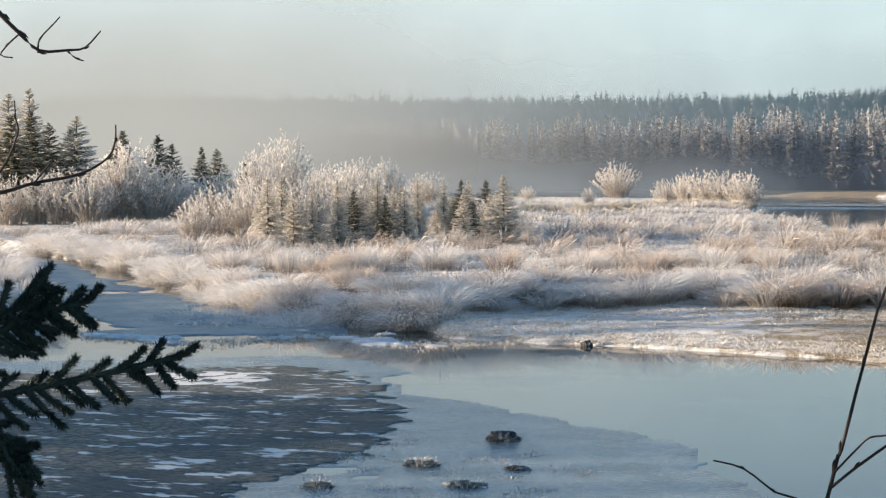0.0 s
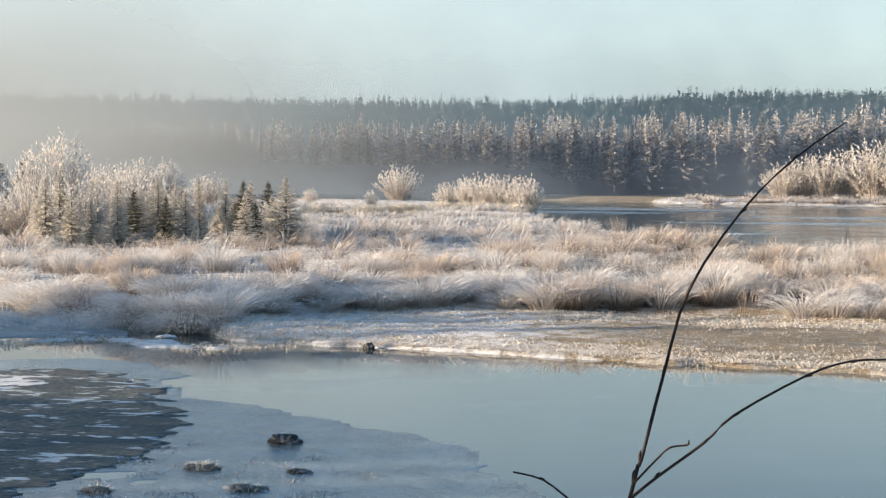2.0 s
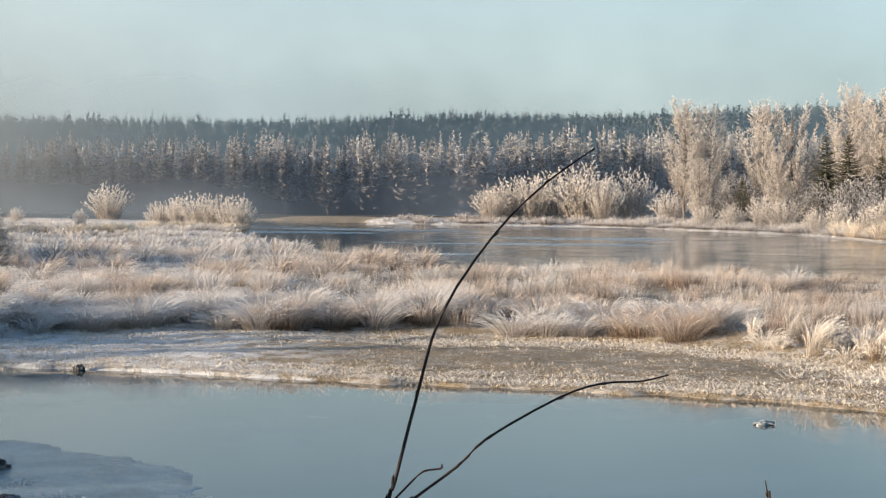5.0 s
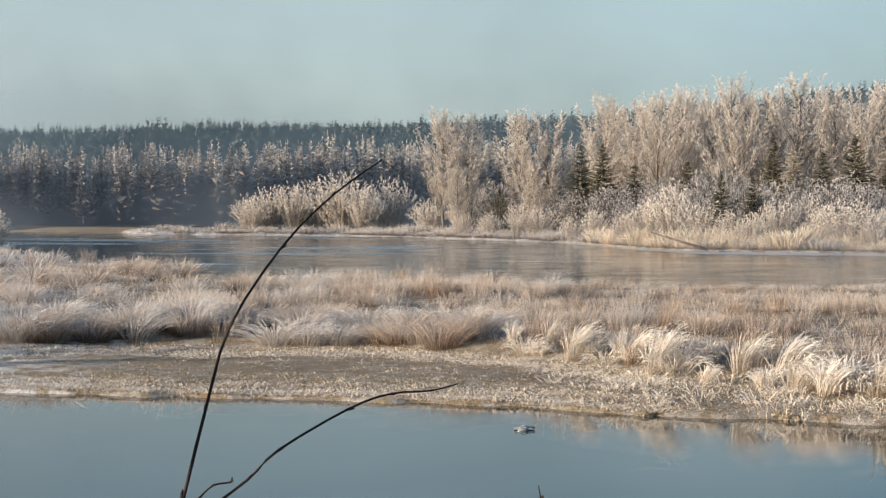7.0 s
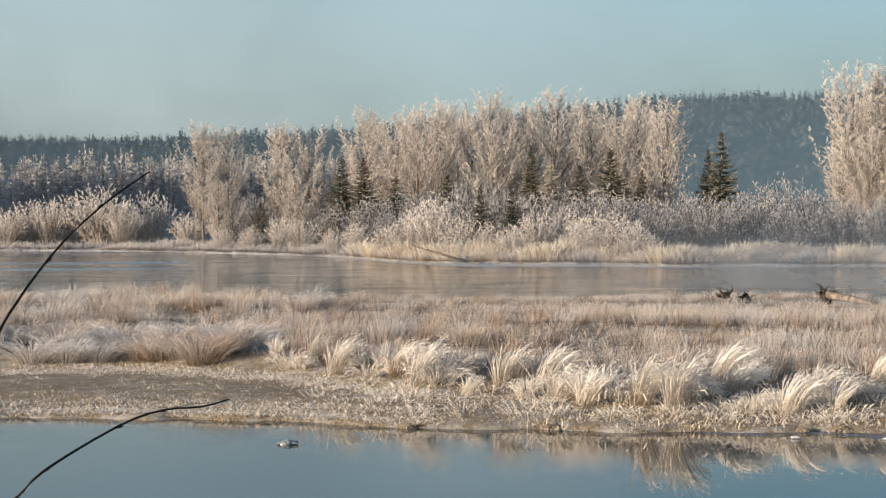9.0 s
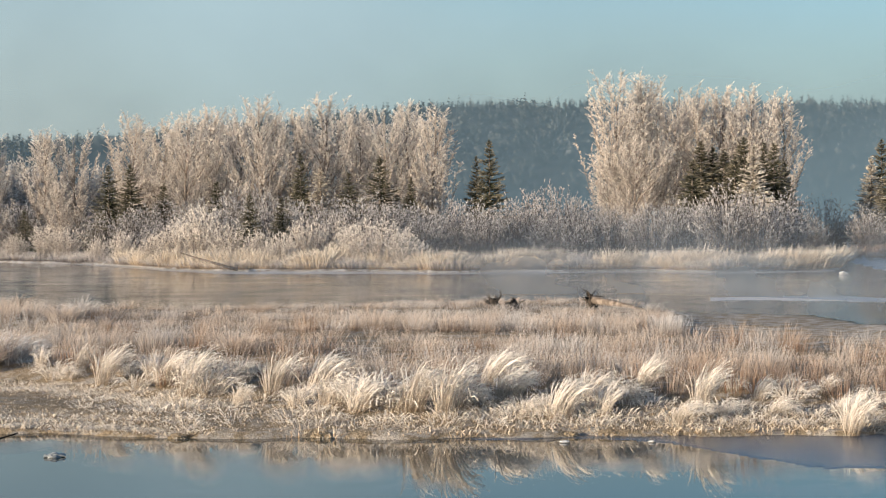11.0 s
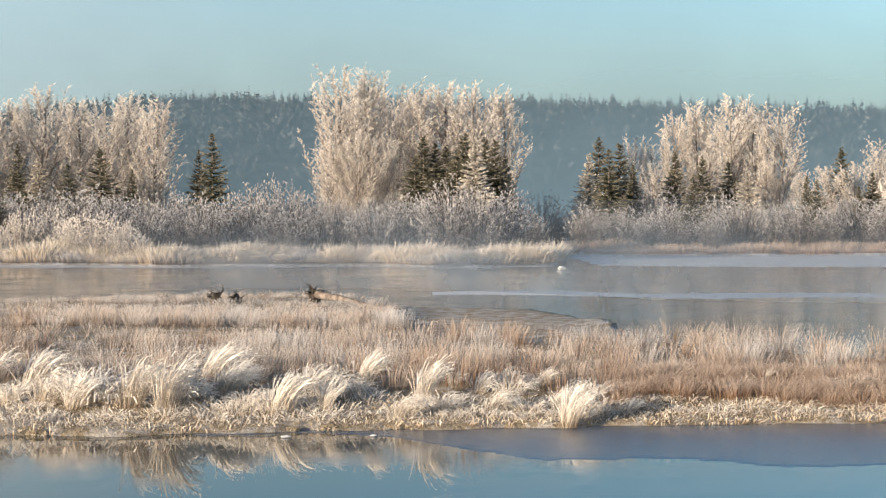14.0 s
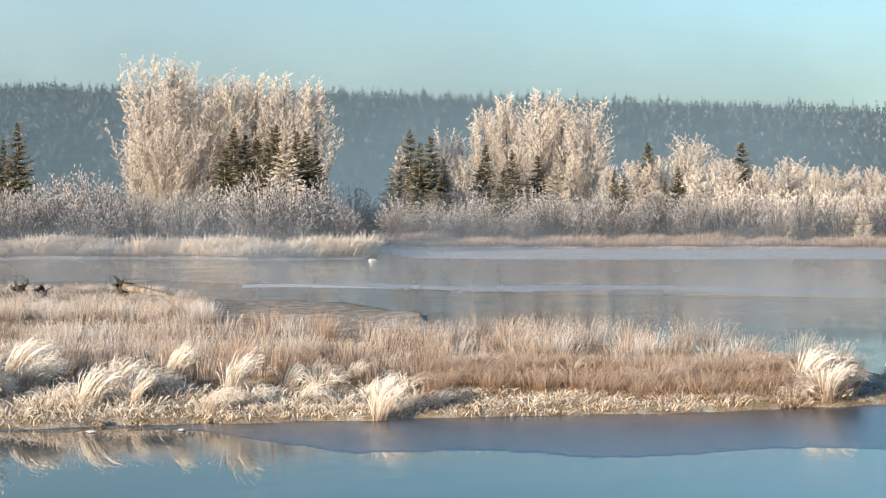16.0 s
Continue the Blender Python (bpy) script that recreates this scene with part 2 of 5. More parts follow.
def slush_material():
    k = Mat("brown_slush_ice")
    patch = k.noise(0.45, 4, (0.7, 1.0, 1), space="Position")
    grain = k.noise(11, 5, (0.6, 1.0, 1), space="Position", rough=0.7)
    f = k.math("MULTIPLY", k.ramp(grain, 0.40, 0.62), k.ramp(patch, 0.35, 0.62, 0.25, 1.0))
    # smooth pale ice frozen between the rafts of slush
    gap = k.math("MULTIPLY_ADD", k.noise(4.0, 4, (0.7, 1.2, 1), space="Position", rough=0.6), 0.5, k.noise(1.5, 3, (0.6, 1.3, 1), space="Position"), clamp=False)
    clear = k.ramp(gap, 0.83, 0.89)
    k.bump(k.math("MULTIPLY", grain, k.math("SUBTRACT", 1.0, clear)), 0.9, 0.12)
    slush = k.mix(f, (0.042, 0.060, 0.064), (0.29, 0.26, 0.20))
    return k.done(k.mix(clear, slush, (0.60, 0.63, 0.64)), k.math("MULTIPLY_ADD", clear, -0.3, 0.6), 0.5)


M_SLUSH = slush_material()
M_CRUST = ice_material("white_frost_crust", (0.48, 0.49, 0.50), (0.88, 0.88, 0.88), 0.8, 2.5)


# ---- mesh helpers ----
def mesh_from(name, verts, tris, mat, tip=None, attr="tip", smooth=False):
    """A mesh from arrays of places and triangles."""
    verts, tris = np.asarray(verts, np.float32), np.asarray(tris, np.int32)
    me = bpy.data.meshes.new(name)
    me.vertices.add(len(verts))
    me.vertices.foreach_set("co", verts.ravel())
    me.loops.add(tris.size)
    me.loops.foreach_set("vertex_index", tris.ravel())
    me.polygons.add(len(tris))
    me.polygons.foreach_set("loop_start", np.arange(0, tris.size, 3, dtype=np.int32))
    if smooth:
        me.polygons.foreach_set("use_smooth", np.ones(len(tris), dtype=bool))
    if tip is not None:
        at = me.attributes.new(attr, "FLOAT", "POINT")
        at.data.foreach_set("value", np.asarray(tip, np.float32))
    me.materials.append(mat)
    me.update(calc_edges=True)
    me.validate()
    return me


class Soup:
    """Triangles gathered piece by piece."""

    def __init__(self):
        self.v, self.f, self.a, self.n = [], [], [], 0

    def add(self, v, f, a):
        v = np.asarray(v, np.float32).reshape(-1, 3)
        self.v.append(v)
        self.f.append(np.asarray(f, np.int32).reshape(-1, 3) + self.n)
        self.a.append(np.broadcast_to(np.asarray(a, np.float32), (len(v),)))
        self.n += len(v)

    def arrays(self):
        return np.concatenate(self.v), np.concatenate(self.f), np.concatenate(self.a)

    def mesh(self, name, mat, smooth=False):
        v, f, a = self.arrays()
        return mesh_from(name, v, f, mat, a, smooth=smooth)

    def tube(self, pts, radii, sides=5, a=0.0):
        """A tapered tube along a line of places."""
        pts = [Vector(p) for p in pts]
        vs, fs = [], []
        for i, p in enumerate(pts):
            d = (pts[min(i + 1, len(pts) - 1)] - pts[max(i - 1, 0)]).normalized()
            u = d.orthogonal().normalized()
            w = d.cross(u)
            for s in range(sides):
                g = 2 * math.pi * s / sides
                vs.append(p + (u * math.cos(g) + w * math.sin(g)) * radii[i])
        for i in range(len(pts) - 1):
            for s in range(sides):
                q, r = i * sides + s, i * sides + (s + 1) % sides
                fs += [(q, r, r + sides), (q, r + sides, q + sides)]
        vs.append(pts[-1])
        top = (len(pts) - 1) * sides
        fs += [(top + s, top + (s + 1) % sides, len(vs) - 1) for s in range(sides)]
        self.add([tuple(v) for v in vs], fs, a)

    def spikes(self, base, direction, length, width, a0, a1, rng):
        """Many thin three-cornered twigs at once: base and direction are arrays."""
        n = len(base)
        side = np.cross(direction, rng.normal(size=(n, 3)))
        side /= np.linalg.norm(side, axis=1)[:, None] + 1e-9
        v = np.empty((n, 3, 3), np.float32)
        v[:, 0] = base - side * (width / 2)[:, None]
        v[:, 1] = base + side * (width / 2)[:, None]
        v[:, 2] = base + direction * length[:, None]
        a = np.stack([a0, a0, a1], 1).ravel()
        self.add(v.reshape(-1, 3), np.arange(3 * n).reshape(n, 3), a)


def part(name, mesh, parent, label=""):
    ob = new(name, mesh)
    ob.parent = parent
    if label:
        tagged(ob, label)
    return ob


def unit(v):
    return v / (np.linalg.norm(v, axis=-1, keepdims=True) + 1e-9)


def at_ground(az, d, sink=0.05):
    return polar(az, d, land_height(az, d) - sink)


# ---- the lie of the land: headings in degrees, distances in metres ----
SHORE = np.array([(-60, 60), (-36, 54), (-32.8, 56), (-26.4, 55), (-21.2, 50.5), (-15.2, 47.8), (-9.1, 45), (-4.3, 44), (1.8, 42.6), (5.4, 41),
                  (13.1, 40), (21.9, 40.6), (31.3, 42), (35, 43), (41, 46), (47, 50), (70, 56)]).T
BACK = np.array([(-60, 330), (-20, 320), (-16, 290), (-14, 235), (-13, 200), (-12, 150), (-11, 128), (-9, 115), (-5, 104), (0, 100),
                 (7, 95), (12, 101), (16, 106), (19, 104), (21, 97), (25, 93), (27.4, 81), (28.2, 63), (33, 60), (38, 58), (41, 53), (47, 51), (70, 57)]).T
GRASS_BACK = np.array([(-60, 240), (-20, 235), (-14, 200), (-12, 140), (-11, 127), (-9, 114), (-5, 103), (0, 99), (7, 94), (12, 100), (16, 105),
                       (19, 103), (20.5, 86), (21.5, 60), (28, 58), (33, 55), (38, 52), (39.8, 50), (40.2, 49), (70, 49)]).T
GRASS_FRONT = np.array([(-60, 62), (-36, 55), (-32.8, 57.5), (-31.3, 58), (-30, 58), (-27, 56), (-21.5, 57), (-15.3, 58.3), (-10.4, 57.2), (-6, 56), (-2.5, 55.5),
                        (1.7, 51.5), (5.4, 47.5), (9.1, 45.5), (13.1, 44), (20.2, 43.2), (25, 42.8), (28, 43.4), (30, 43.8), (36, 44.3), (39.6, 45.2), (40.4, 50), (70, 58)]).T
FAR = np.array([(-60, 330), (-13, 318), (-9.6, 300), (-9, 290), (-3, 272), (1.6, 242), (3.7, 226), (5.7, 199), (7.4, 186), (11.8, 181), (14.2, 175),
                (20, 178), (22, 171), (25.6, 178), (26.1, 224), (30, 224), (41, 236), (70, 250)]).T
RIDGE = np.array([(-60, 31.4), (-18, 31.4), (-12, 32.9), (-6.5, 33.9), (-2.3, 33.9), (4, 38.4), (9, 45.4), (13.5, 52.4), (17.7, 52.9), (26, 49.9), (35, 45.4), (41, 42.4), (70, 40.4)]).T
CREEK = [(-28.0, 52, 4.4), (-30.6, 60, 3.1), (-32.1, 71, 2.5), (-33.0, 84, 2.1), (-34.0, 98, 1.6), (-35.6, 112, 1.1), (-38, 122, 0.9)]
CREEK_XY = np.array([(*polar(a, d)[:2], w) for a, d, w in CREEK])


def table(t, az):
    return np.interp(az, t[0], t[1])


def smooth(x, lo, hi):
    k = np.clip((x - lo) / (hi - lo), 0, 1)
    return k * k * (3 - 2 * k)


def creek_gap(x, y):
    """Metres outside the creek's edge, negative in its water."""
    best = np.full(np.shape(x), 1e9)
    for (x0, y0, w0), (x1, y1, w1) in zip(CREEK_XY[:-1], CREEK_XY[1:]):
        dx, dy = x1 - x0, y1 - y0
        k = np.clip(((x - x0) * dx + (y - y0) * dy) / (dx * dx + dy * dy), 0, 1)
        best = np.minimum(best, np.hypot(x - x0 - k * dx, y - y0 - k * dy) - (w0 + k * (w1 - w0)))
    return best


def wobble(x, y, s):
    """Smooth cheap noise in -1..1, for arrays."""
    return (np.sin(x * 1.31 * s + 1.7 * np.sin(y * 0.83 * s)) + np.sin(y * 1.17 * s + 1.3 * np.sin(x * 0.71 * s + 2.0)) + np.sin((x + y) * 2.3 * s + 0.7)) / 3


def heights(az, d):
    """The ground's height over arrays of heading and distance."""
    x, y = d * np.sin(np.radians(az)), d * np.cos(np.radians(az))
    edge = 0.35 * wobble(x, y, 1.9)
    m = d - table(SHORE, az) + edge
    bar = -0.5 + 0.62 * smooth(m, -1.0, 0.35) + 0.2 * smooth(m, 0.2, 3.0) + 0.38 * smooth(d - table(GRASS_FRONT, az), -1.5, 2.5)
    bar += 0.05 * wobble(x, y, 0.7) * smooth(m, 0, 3) + 0.10 * wobble(x, y, 0.21) * smooth(m, 4, 9)
    back = table(BACK, az) - d + 0.8 * wobble(x, y, 0.5)
    low = smooth(d - table(GRASS_BACK, az), 0, 3) * 0.30 + 0.28 * smooth(d, 58, 92) * smooth(az, 2, 8) * (1 - smooth(az, 26, 28))
    bar = bar - low
    bar = np.where(back < 4, np.minimum(bar, -0.5 + 0.9 * smooth(back, -1.5, 4)), bar)
    bar = np.minimum(bar, -0.5 + 1.3 * smooth(creek_gap(x, y) + 0.2 * edge, -0.4, 2.4))
    f = d - table(FAR, az) + 1.2 * wobble(x, y, 0.3)
    inland = -0.5 + 0.75 * smooth(f, -1.5, 0.6) + 0.5 * smooth(f, 2, 9) + 0.1 * wobble(x, y, 0.15) * smooth(f, 4, 10)
    inland += table(RIDGE, az) * smooth(d, 400, 830) * (1 + 0.06 * wobble(x, y, 0.012))
    near = 3.6 - 4.1 * smooth(d, 3.0, 15.0)
    return np.where(d < 24, near, np.where(f > -3, np.maximum(bar * (back > -2) - 0.5 * (back <= -2), inland), bar))


def land_height(az, d):
    z = float(heights(np.array([float(az)]), np.array([float(d)]))[0])
    return z if abs(az) < 52 else max(z, 1.4)


def build_ground():
    az = np.concatenate([np.arange(-180, -46, 4.0), np.arange(-46, 50, 0.22), np.arange(50, 180.1, 4.0)])
    az[-1] = 180
    d = np.concatenate([[0.02], np.geomspace(2, 38, 16), np.arange(38.6, 66, 0.35), np.geomspace(66.5, 360, 110), np.geomspace(366, 950, 36), [1200, 1700, 2600, 4200]])
    A, D = np.meshgrid(az, d, indexing="ij")
    # round the eye the bank goes on, so the river lies in front only
    front = (np.abs(A) < 52)
    Z = heights(A, D)
    Z = np.where(front, Z, np.maximum(Z, 1.4))
    X, Y = D * np.sin(np.radians(A)), D * np.cos(np.radians(A))
    n, k = len(az), len(d)
    idx = np.arange(n * k).reshape(n, k)
    a, b, c, e = idx[:-1, :-1].ravel(), idx[1:, :-1].ravel(), idx[1:, 1:].ravel(), idx[:-1, 1:].ravel()
    tris = np.concatenate([np.stack([a, b, c], 1), np.stack([a, c, e], 1)])[:, ::-1]
    m = D - table(SHORE, A)
    frost = 0.56 + 0.62 * smooth(-A, 7, 16)
    muddy = smooth(m, 0.4, 1.2) * (1 - smooth(D - table(GRASS_FRONT, A), -3.5, -0.8)) * smooth(A, -15, -9)
    frost = frost * (1 - 0.3 * muddy)
    # frost thinned under the grass, a slight painted shade in the gaps
    under = smooth(D - table(GRASS_FRONT, A), 0.0, 1.5) * (D < table(GRASS_BACK, A) + 1)
    frost = frost * (1 - 0.15 * under) + 0.1 * smooth(D - table(GRASS_BACK, A), 0, 4) * (D < 130) * (A > 5)
    frost = np.where((D > 120) & (D < 385), np.where((D > 300) & (A < 1), 0.25, 0.95), frost)
    me = mesh_from("ground", np.stack([X, Y, Z], -1).reshape(-1, 3), tris, M_GROUND, frost.ravel(), attr="frost", smooth=True)
    me.materials.append(M_FLOOR)
    mid = ((D[:-1, :-1] > 385) | ((D[:-1, :-1] > 318) & (A[:-1, :-1] < 1))).ravel()
    me.polygons.foreach_set("material_index", np.concatenate([mid, mid]).astype(np.int32))
    return tagged(new("ground", me), "frosted silt and sand banks with brown earth", "ground", kind="structure")


ground = build_ground()

bm = bmesh.new()
bmesh.ops.create_circle(bm, cap_ends=True, segments=64, radius=4200)
me = bpy.data.meshes.new("water")
bm.to_mesh(me)
bm.free()
me.materials.append(M_WATER)
water = tagged(new("water", me), "still cold river water, half skinned with ice", "river", kind="structure")


# ---- plants ----
def poplar_meshes(seed, h=20.0, limbs=66, wide=0.17, lean=0.0, each=23):
    """A trunk, and a vase-shaped crown of steep limbs that end in many upright frosted sprays."""
    rng = np.random.default_rng(seed)
    wood, crown = Soup(), Soup()
    zs = np.linspace(-0.5, h * 0.93, 9)
    line = np.stack([lean * zs / h + 0.25 * np.sin(zs * 0.4 + seed), 0.2 * np.cos(zs * 0.5 + seed), zs], 1)
    wood.tube(line, np.linspace(0.2, 0.015, 9), 7)
    sb, sd, sl, so = [], [], [], []
    for i in range(limbs):
        t = (i + rng.random()) / limbs
        ze = h * (0.30 + 0.66 * t ** 0.9)
        belly = max(0.06, math.sin(math.pi * (0.06 + 0.88 * t) ** 1.15)) ** 0.6
        g = i * 2.4 + rng.random()
        r = h * wide * belly * (0.3 + 0.7 * math.sqrt(rng.random())) * (0.8 + 0.35 * math.sin(2 * g + seed + 4 * t))
        z = max(h * 0.12, ze - 1.9 * r - h * 0.07)
        root = np.array([np.interp(z, zs, line[:, 0]), np.interp(z, zs, line[:, 1]), z])
        end = np.array([np.interp(ze, zs, line[:, 0]) + math.cos(g) * r, np.interp(ze, zs, line[:, 1]) + math.sin(g) * r, ze])
        mid = (root + end) / 2 + np.array([math.cos(g), math.sin(g), -0.7]) * r * 0.18
        crown.tube([root, mid, end], [0.055, 0.03, 0.008], 3, 0.0)
        for k in range(16):
            u = 0.28 + 0.72 * (k + rng.random()) / 16
            sb.append((1 - u) ** 2 * root + 2 * u * (1 - u) * mid + u * u * end)
            out = np.array([math.cos(g), math.sin(g), 0]) * 0.35 + np.append(rng.normal(size=2) * 0.75, 0.9)
            sd.append(out)
            sl.append((0.5 + 0.8 * rng.random()) * (1.25 - 0.5 * u) * h / 20)
            so.append(0.35 + 0.45 * u * (0.45 + 0.55 * ze / h))
    sb, sd, sl, so = np.array(sb), unit(np.array(sd)), np.array(sl), np.array(so)
    n = len(sb)
    crown.spikes(sb, sd, sl, np.full(n, 0.05), so * 0.4, so * 0.8, rng)
    j = np.repeat(np.arange(n), each)
    m = len(j)
    u = rng.random(m)
    tb = sb[j] + sd[j] * (sl[j] * u)[:, None]
    td = unit(sd[j] * 0.6 + rng.normal(size=(m, 3)) * 0.62 + [0, 0, 0.25])
    tl = (0.12 + 0.20 * rng.random(m)) * (1.35 - 0.85 * u) * h / 20
    crown.spikes(tb, td, tl, np.full(m, 0.052), so[j] * (0.4 + 0.5 * u), np.clip(so[j] + 0.15 + 0.25 * rng.random(m), 0, 1), rng)
    return wood.mesh("poplar_trunk", M_BARK), crown.mesh("poplar_crown", M_POPLAR)


def willow_meshes(seed, h=6.0, stems=60, spread=0.42, mat=None, each=9, thick=0.0085):
    """A many-stemmed bush: stems fan from the foot and end in upright frosted plumes, in a lumpy dome."""
    rng = np.random.default_rng(seed)
    wood, crown = Soup(), Soup()
    sb, sd, sl, so = [], [], [], []
    for i in range(stems):
        g = i * 2.4 + 0.5 * rng.random()
        r = math.sqrt((i + 0.5) / stems)
        lump_h = 0.90 + 0.14 * math.sin(3 * g + seed) * r + 0.05 * rng.normal()
        top = np.array([math.cos(g) * r * h * spread, math.sin(g) * r * h * spread, h * (0.90 - 0.42 * r * r) * lump_h])
        foot = np.array([math.cos(g) * r * h * spread * 0.35, math.sin(g) * r * h * spread * 0.35, -0.15])
        mid = (foot + top) / 2 + np.array([-math.cos(g), -math.sin(g), 0.6]) * 0.07 * h * r
        (wood if i == 0 else crown).tube([foot, mid, top], [0.035, 0.022, 0.006], 3, 0.05)
        for k in range(13):
            u = 0.12 + 0.88 * (k + rng.random()) / 13
            sb.append((1 - u) ** 2 * foot + 2 * u * (1 - u) * mid + u * u * top)
            sd.append(unit(top - mid) * 0.8 + rng.normal(size=3) * 0.5 + np.array([0, 0, 0.3]))
            sl.append((0.035 + 0.055 * rng.random()) * h)
            so.append(u)
    sb, sd, sl, so = np.array(sb), unit(np.array(sd)), np.array(sl), np.array(so)
    n = len(sb)
    crown.spikes(sb, sd, sl, np.full(n, 0.03), so * 0.3, so * 0.7, rng)
    j = np.repeat(np.arange(n), each)
    m = len(j)
    u = rng.random(m) ** 0.8
    tb = sb[j] + sd[j] * (sl[j] * u)[:, None]
    td = unit(sd[j] * 0.8 + rng.normal(size=(m, 3)) * 0.5 + [0, 0, 0.2])
    tl = (0.016 + 0.022 * rng.random(m)) * (1.25 - 0.7 * u) * h
    # little frost low on the stems, which paints the bush's shaded foot too
    crown.spikes(tb, td, tl, np.full(m, thick * h), 0.02 + 0.75 * so[j] ** 1.3, 0.12 + 0.6 * so[j] ** 1.3 + 0.28 * rng.random(m), rng)
    return wood.mesh("willow_stems", M_BARK), crown.mesh("willow_twigs", mat or M_WILLOW)


def spruce_meshes(seed, h=12.0, whorls=44, wide=0.2, mat=None):
    """A spruce: whorls of boughs that droop and lift at the tip, with hanging side shoots, round a straight stem."""
    rng = np.random.default_rng(seed)
    wood, crown = Soup(), Soup()
    wood.tube([(0, 0, -0.3), (0, 0, h * 0.5), (0, 0, h * 0.97)], [0.013 * h, 0.008 * h, 0.002 * h], 6)
    zz, gg, rr = [], [], []
    for w in range(whorls):
        u = (w + 0.3 * rng.random()) / whorls
        span = h * wide * ((1 - u) ** 0.95 + 0.02) * (0.82 + 0.32 * rng.random())
        for k in range(9 if u < 0.7 else 6):
            zz.append(u + 0.02 * rng.normal())
            gg.append(k * 0.7 + w * 1.9 + 0.3 * rng.normal())
            rr.append(span * (0.6 + 0.5 * rng.random()) * (1.15 if rng.random() < 0.12 else 1.0))
    u, g, reach = np.clip(np.array(zz), 0, 1), np.array(gg), np.array(rr)
    n = len(u)
    base = np.stack([0 * u, 0 * u, h * (0.04 + 0.94 * u)], 1)
    d = unit(np.stack([np.cos(g), np.sin(g), -0.42 + 0.9 * u ** 1.3 + 0.16 * rng.normal(size=n)], 1))
    crown.spikes(base, d, reach, np.full(n, 0.012 * h) * (1.2 - 0.7 * u), np.full(n, 0.0), np.full(n, 0.7), rng)
    j = np.repeat(np.arange(n), 20)
    m = len(j)
    s = 0.1 + 0.9 * rng.random(m) ** 0.8
    lift = 0.10 * (s * s) * reach[j]
    tb = base[j] + d[j] * (reach[j] * s)[:, None]
    tb[:, 2] += lift
    side = np.cross(d[j], [0, 0, 1]) * np.where(rng.random(m) < 0.5, -1, 1)[:, None]
    td = unit(d[j] * 0.75 + side * (0.8 * rng.random(m))[:, None] + rng.normal(size=(m, 3)) * 0.22 + np.stack([0 * s, 0 * s, -0.45 * (1 - s) * rng.random(m)], 1))
    tl = (0.020 + 0.030 * rng.random(m)) * h * (1.15 - 0.75 * u[j])
    crown.spikes(tb, td, tl, np.full(m, 0.0135 * h) * (1.1 - 0.6 * u[j]), 0.05 + 0.45 * s, 0.25 + 0.65 * s, rng)
    crown.spikes(np.array([[0, 0, h * 0.9]]), np.array([[0, 0, 1.0]]), np.array([h * 0.1]), np.array([0.010 * h]), np.array([0.4]), np.array([0.8]), rng)
    return wood.mesh("spruce_trunk", M_BARK), crown.mesh("spruce_needles", mat or M_SPRUCE)


def tree_kind(name, meshes, height, names=("trunk", "crown")):
    """A finished tree that copies are taken from."""
    top = new(name)
    for n, me in zip(names, meshes):
        part(n, me, top)
    top["height_m"] = height
    return top


STORE = []


def plant(kinds, spots, label, category, group, seed, swell=0.12, sink=0.05, fat=1.0):
    """Stand copies of the kinds at (heading, distance, height) spots; the first spot of each kind takes the original."""
    rng = random.Random(seed)
    for i, (az, d, h) in enumerate(spots):
        src = kinds[i % len(kinds)]
        k = h / src["height_m"]
        wide = k * fat * (1 + swell * (rng.random() * 2 - 1))
        place = Matrix.Translation(at_ground(az, d, sink)) @ Matrix.Rotation(rng.random() * 6.283, 4, "Z")
        ob = copy_thing(src, place)
        ob.scale = (wide, wide, k)
        tagged(ob, label, category, group)
    for src in kinds:
        if src not in STORE:
            STORE.append(src)


POPLARS = [tree_kind("poplar", poplar_meshes(s, 20, wide=w, lean=l), 20.0) for s, w, l in ((1, 0.20, 0.4), (2, 0.25, -0.5), (3, 0.18, 0.2), (4, 0.27, 0.6), (5, 0.22, -0.3))]
POPLAR_SPOTS = [(0.01, 262, 16.7), (0.81, 264, 16.2), (2.26, 262, 16.5), (3.23, 262, 16.3), (4.81, 255, 18.3), (5.74, 262, 18.1), (6.42, 252, 18.5), (7.18, 258, 19.5),
                (7.98, 262, 19.4), (8.66, 250, 20.3), (9.55, 262, 19.4), (10.57, 256, 20.7), (11.5, 262, 19.3), (12.25, 252, 19.1), (13.01, 258, 20.0), (13.75, 250, 18.9)]
POPLAR_RIGHT = [(19.31, 258, 25.3), (20.08, 262, 25.4), (20.89, 270, 24.5), (21.77, 262, 22.9), (22.48, 266, 23.9), (23.2, 262, 23.4), (24.1, 264, 22.5),
                (28.11, 290, 17.0), (29.2, 285, 20.1), (29.95, 288, 22.4), (30.87, 285, 23.0), (31.62, 290, 21.6), (32.3, 285, 21.7)]
POPLAR_BEHIND = [(a + 0.42, r + 12, h * 0.93) for a, r, h in POPLAR_SPOTS[4:] + POPLAR_RIGHT if a not in (13.75, 24.1, 32.3)]
CLUMP = [(21.5, 240, 11.8), (22.1, 246, 13.6), (22.75, 240, 12.2), (23.3, 238, 13.4), (23.9, 244, 14.0), (24.2, 252, 12.0), (22.9, 252, 14.6), (26.7, 255, 12.4), (27.3, 250, 13.0), (28.0, 256, 11.0),
         (29.8, 240, 9.2), (31.4, 246, 9.8), (33.4, 240, 8.6), (35.0, 250, 9.6), (1.7, 254, 6.0), (10.4, 250, 11.0), (7.3, 246, 9.6), (13.1, 244, 10.0), (38.9, 246, 6.0), (40.4, 240, 5.0)]
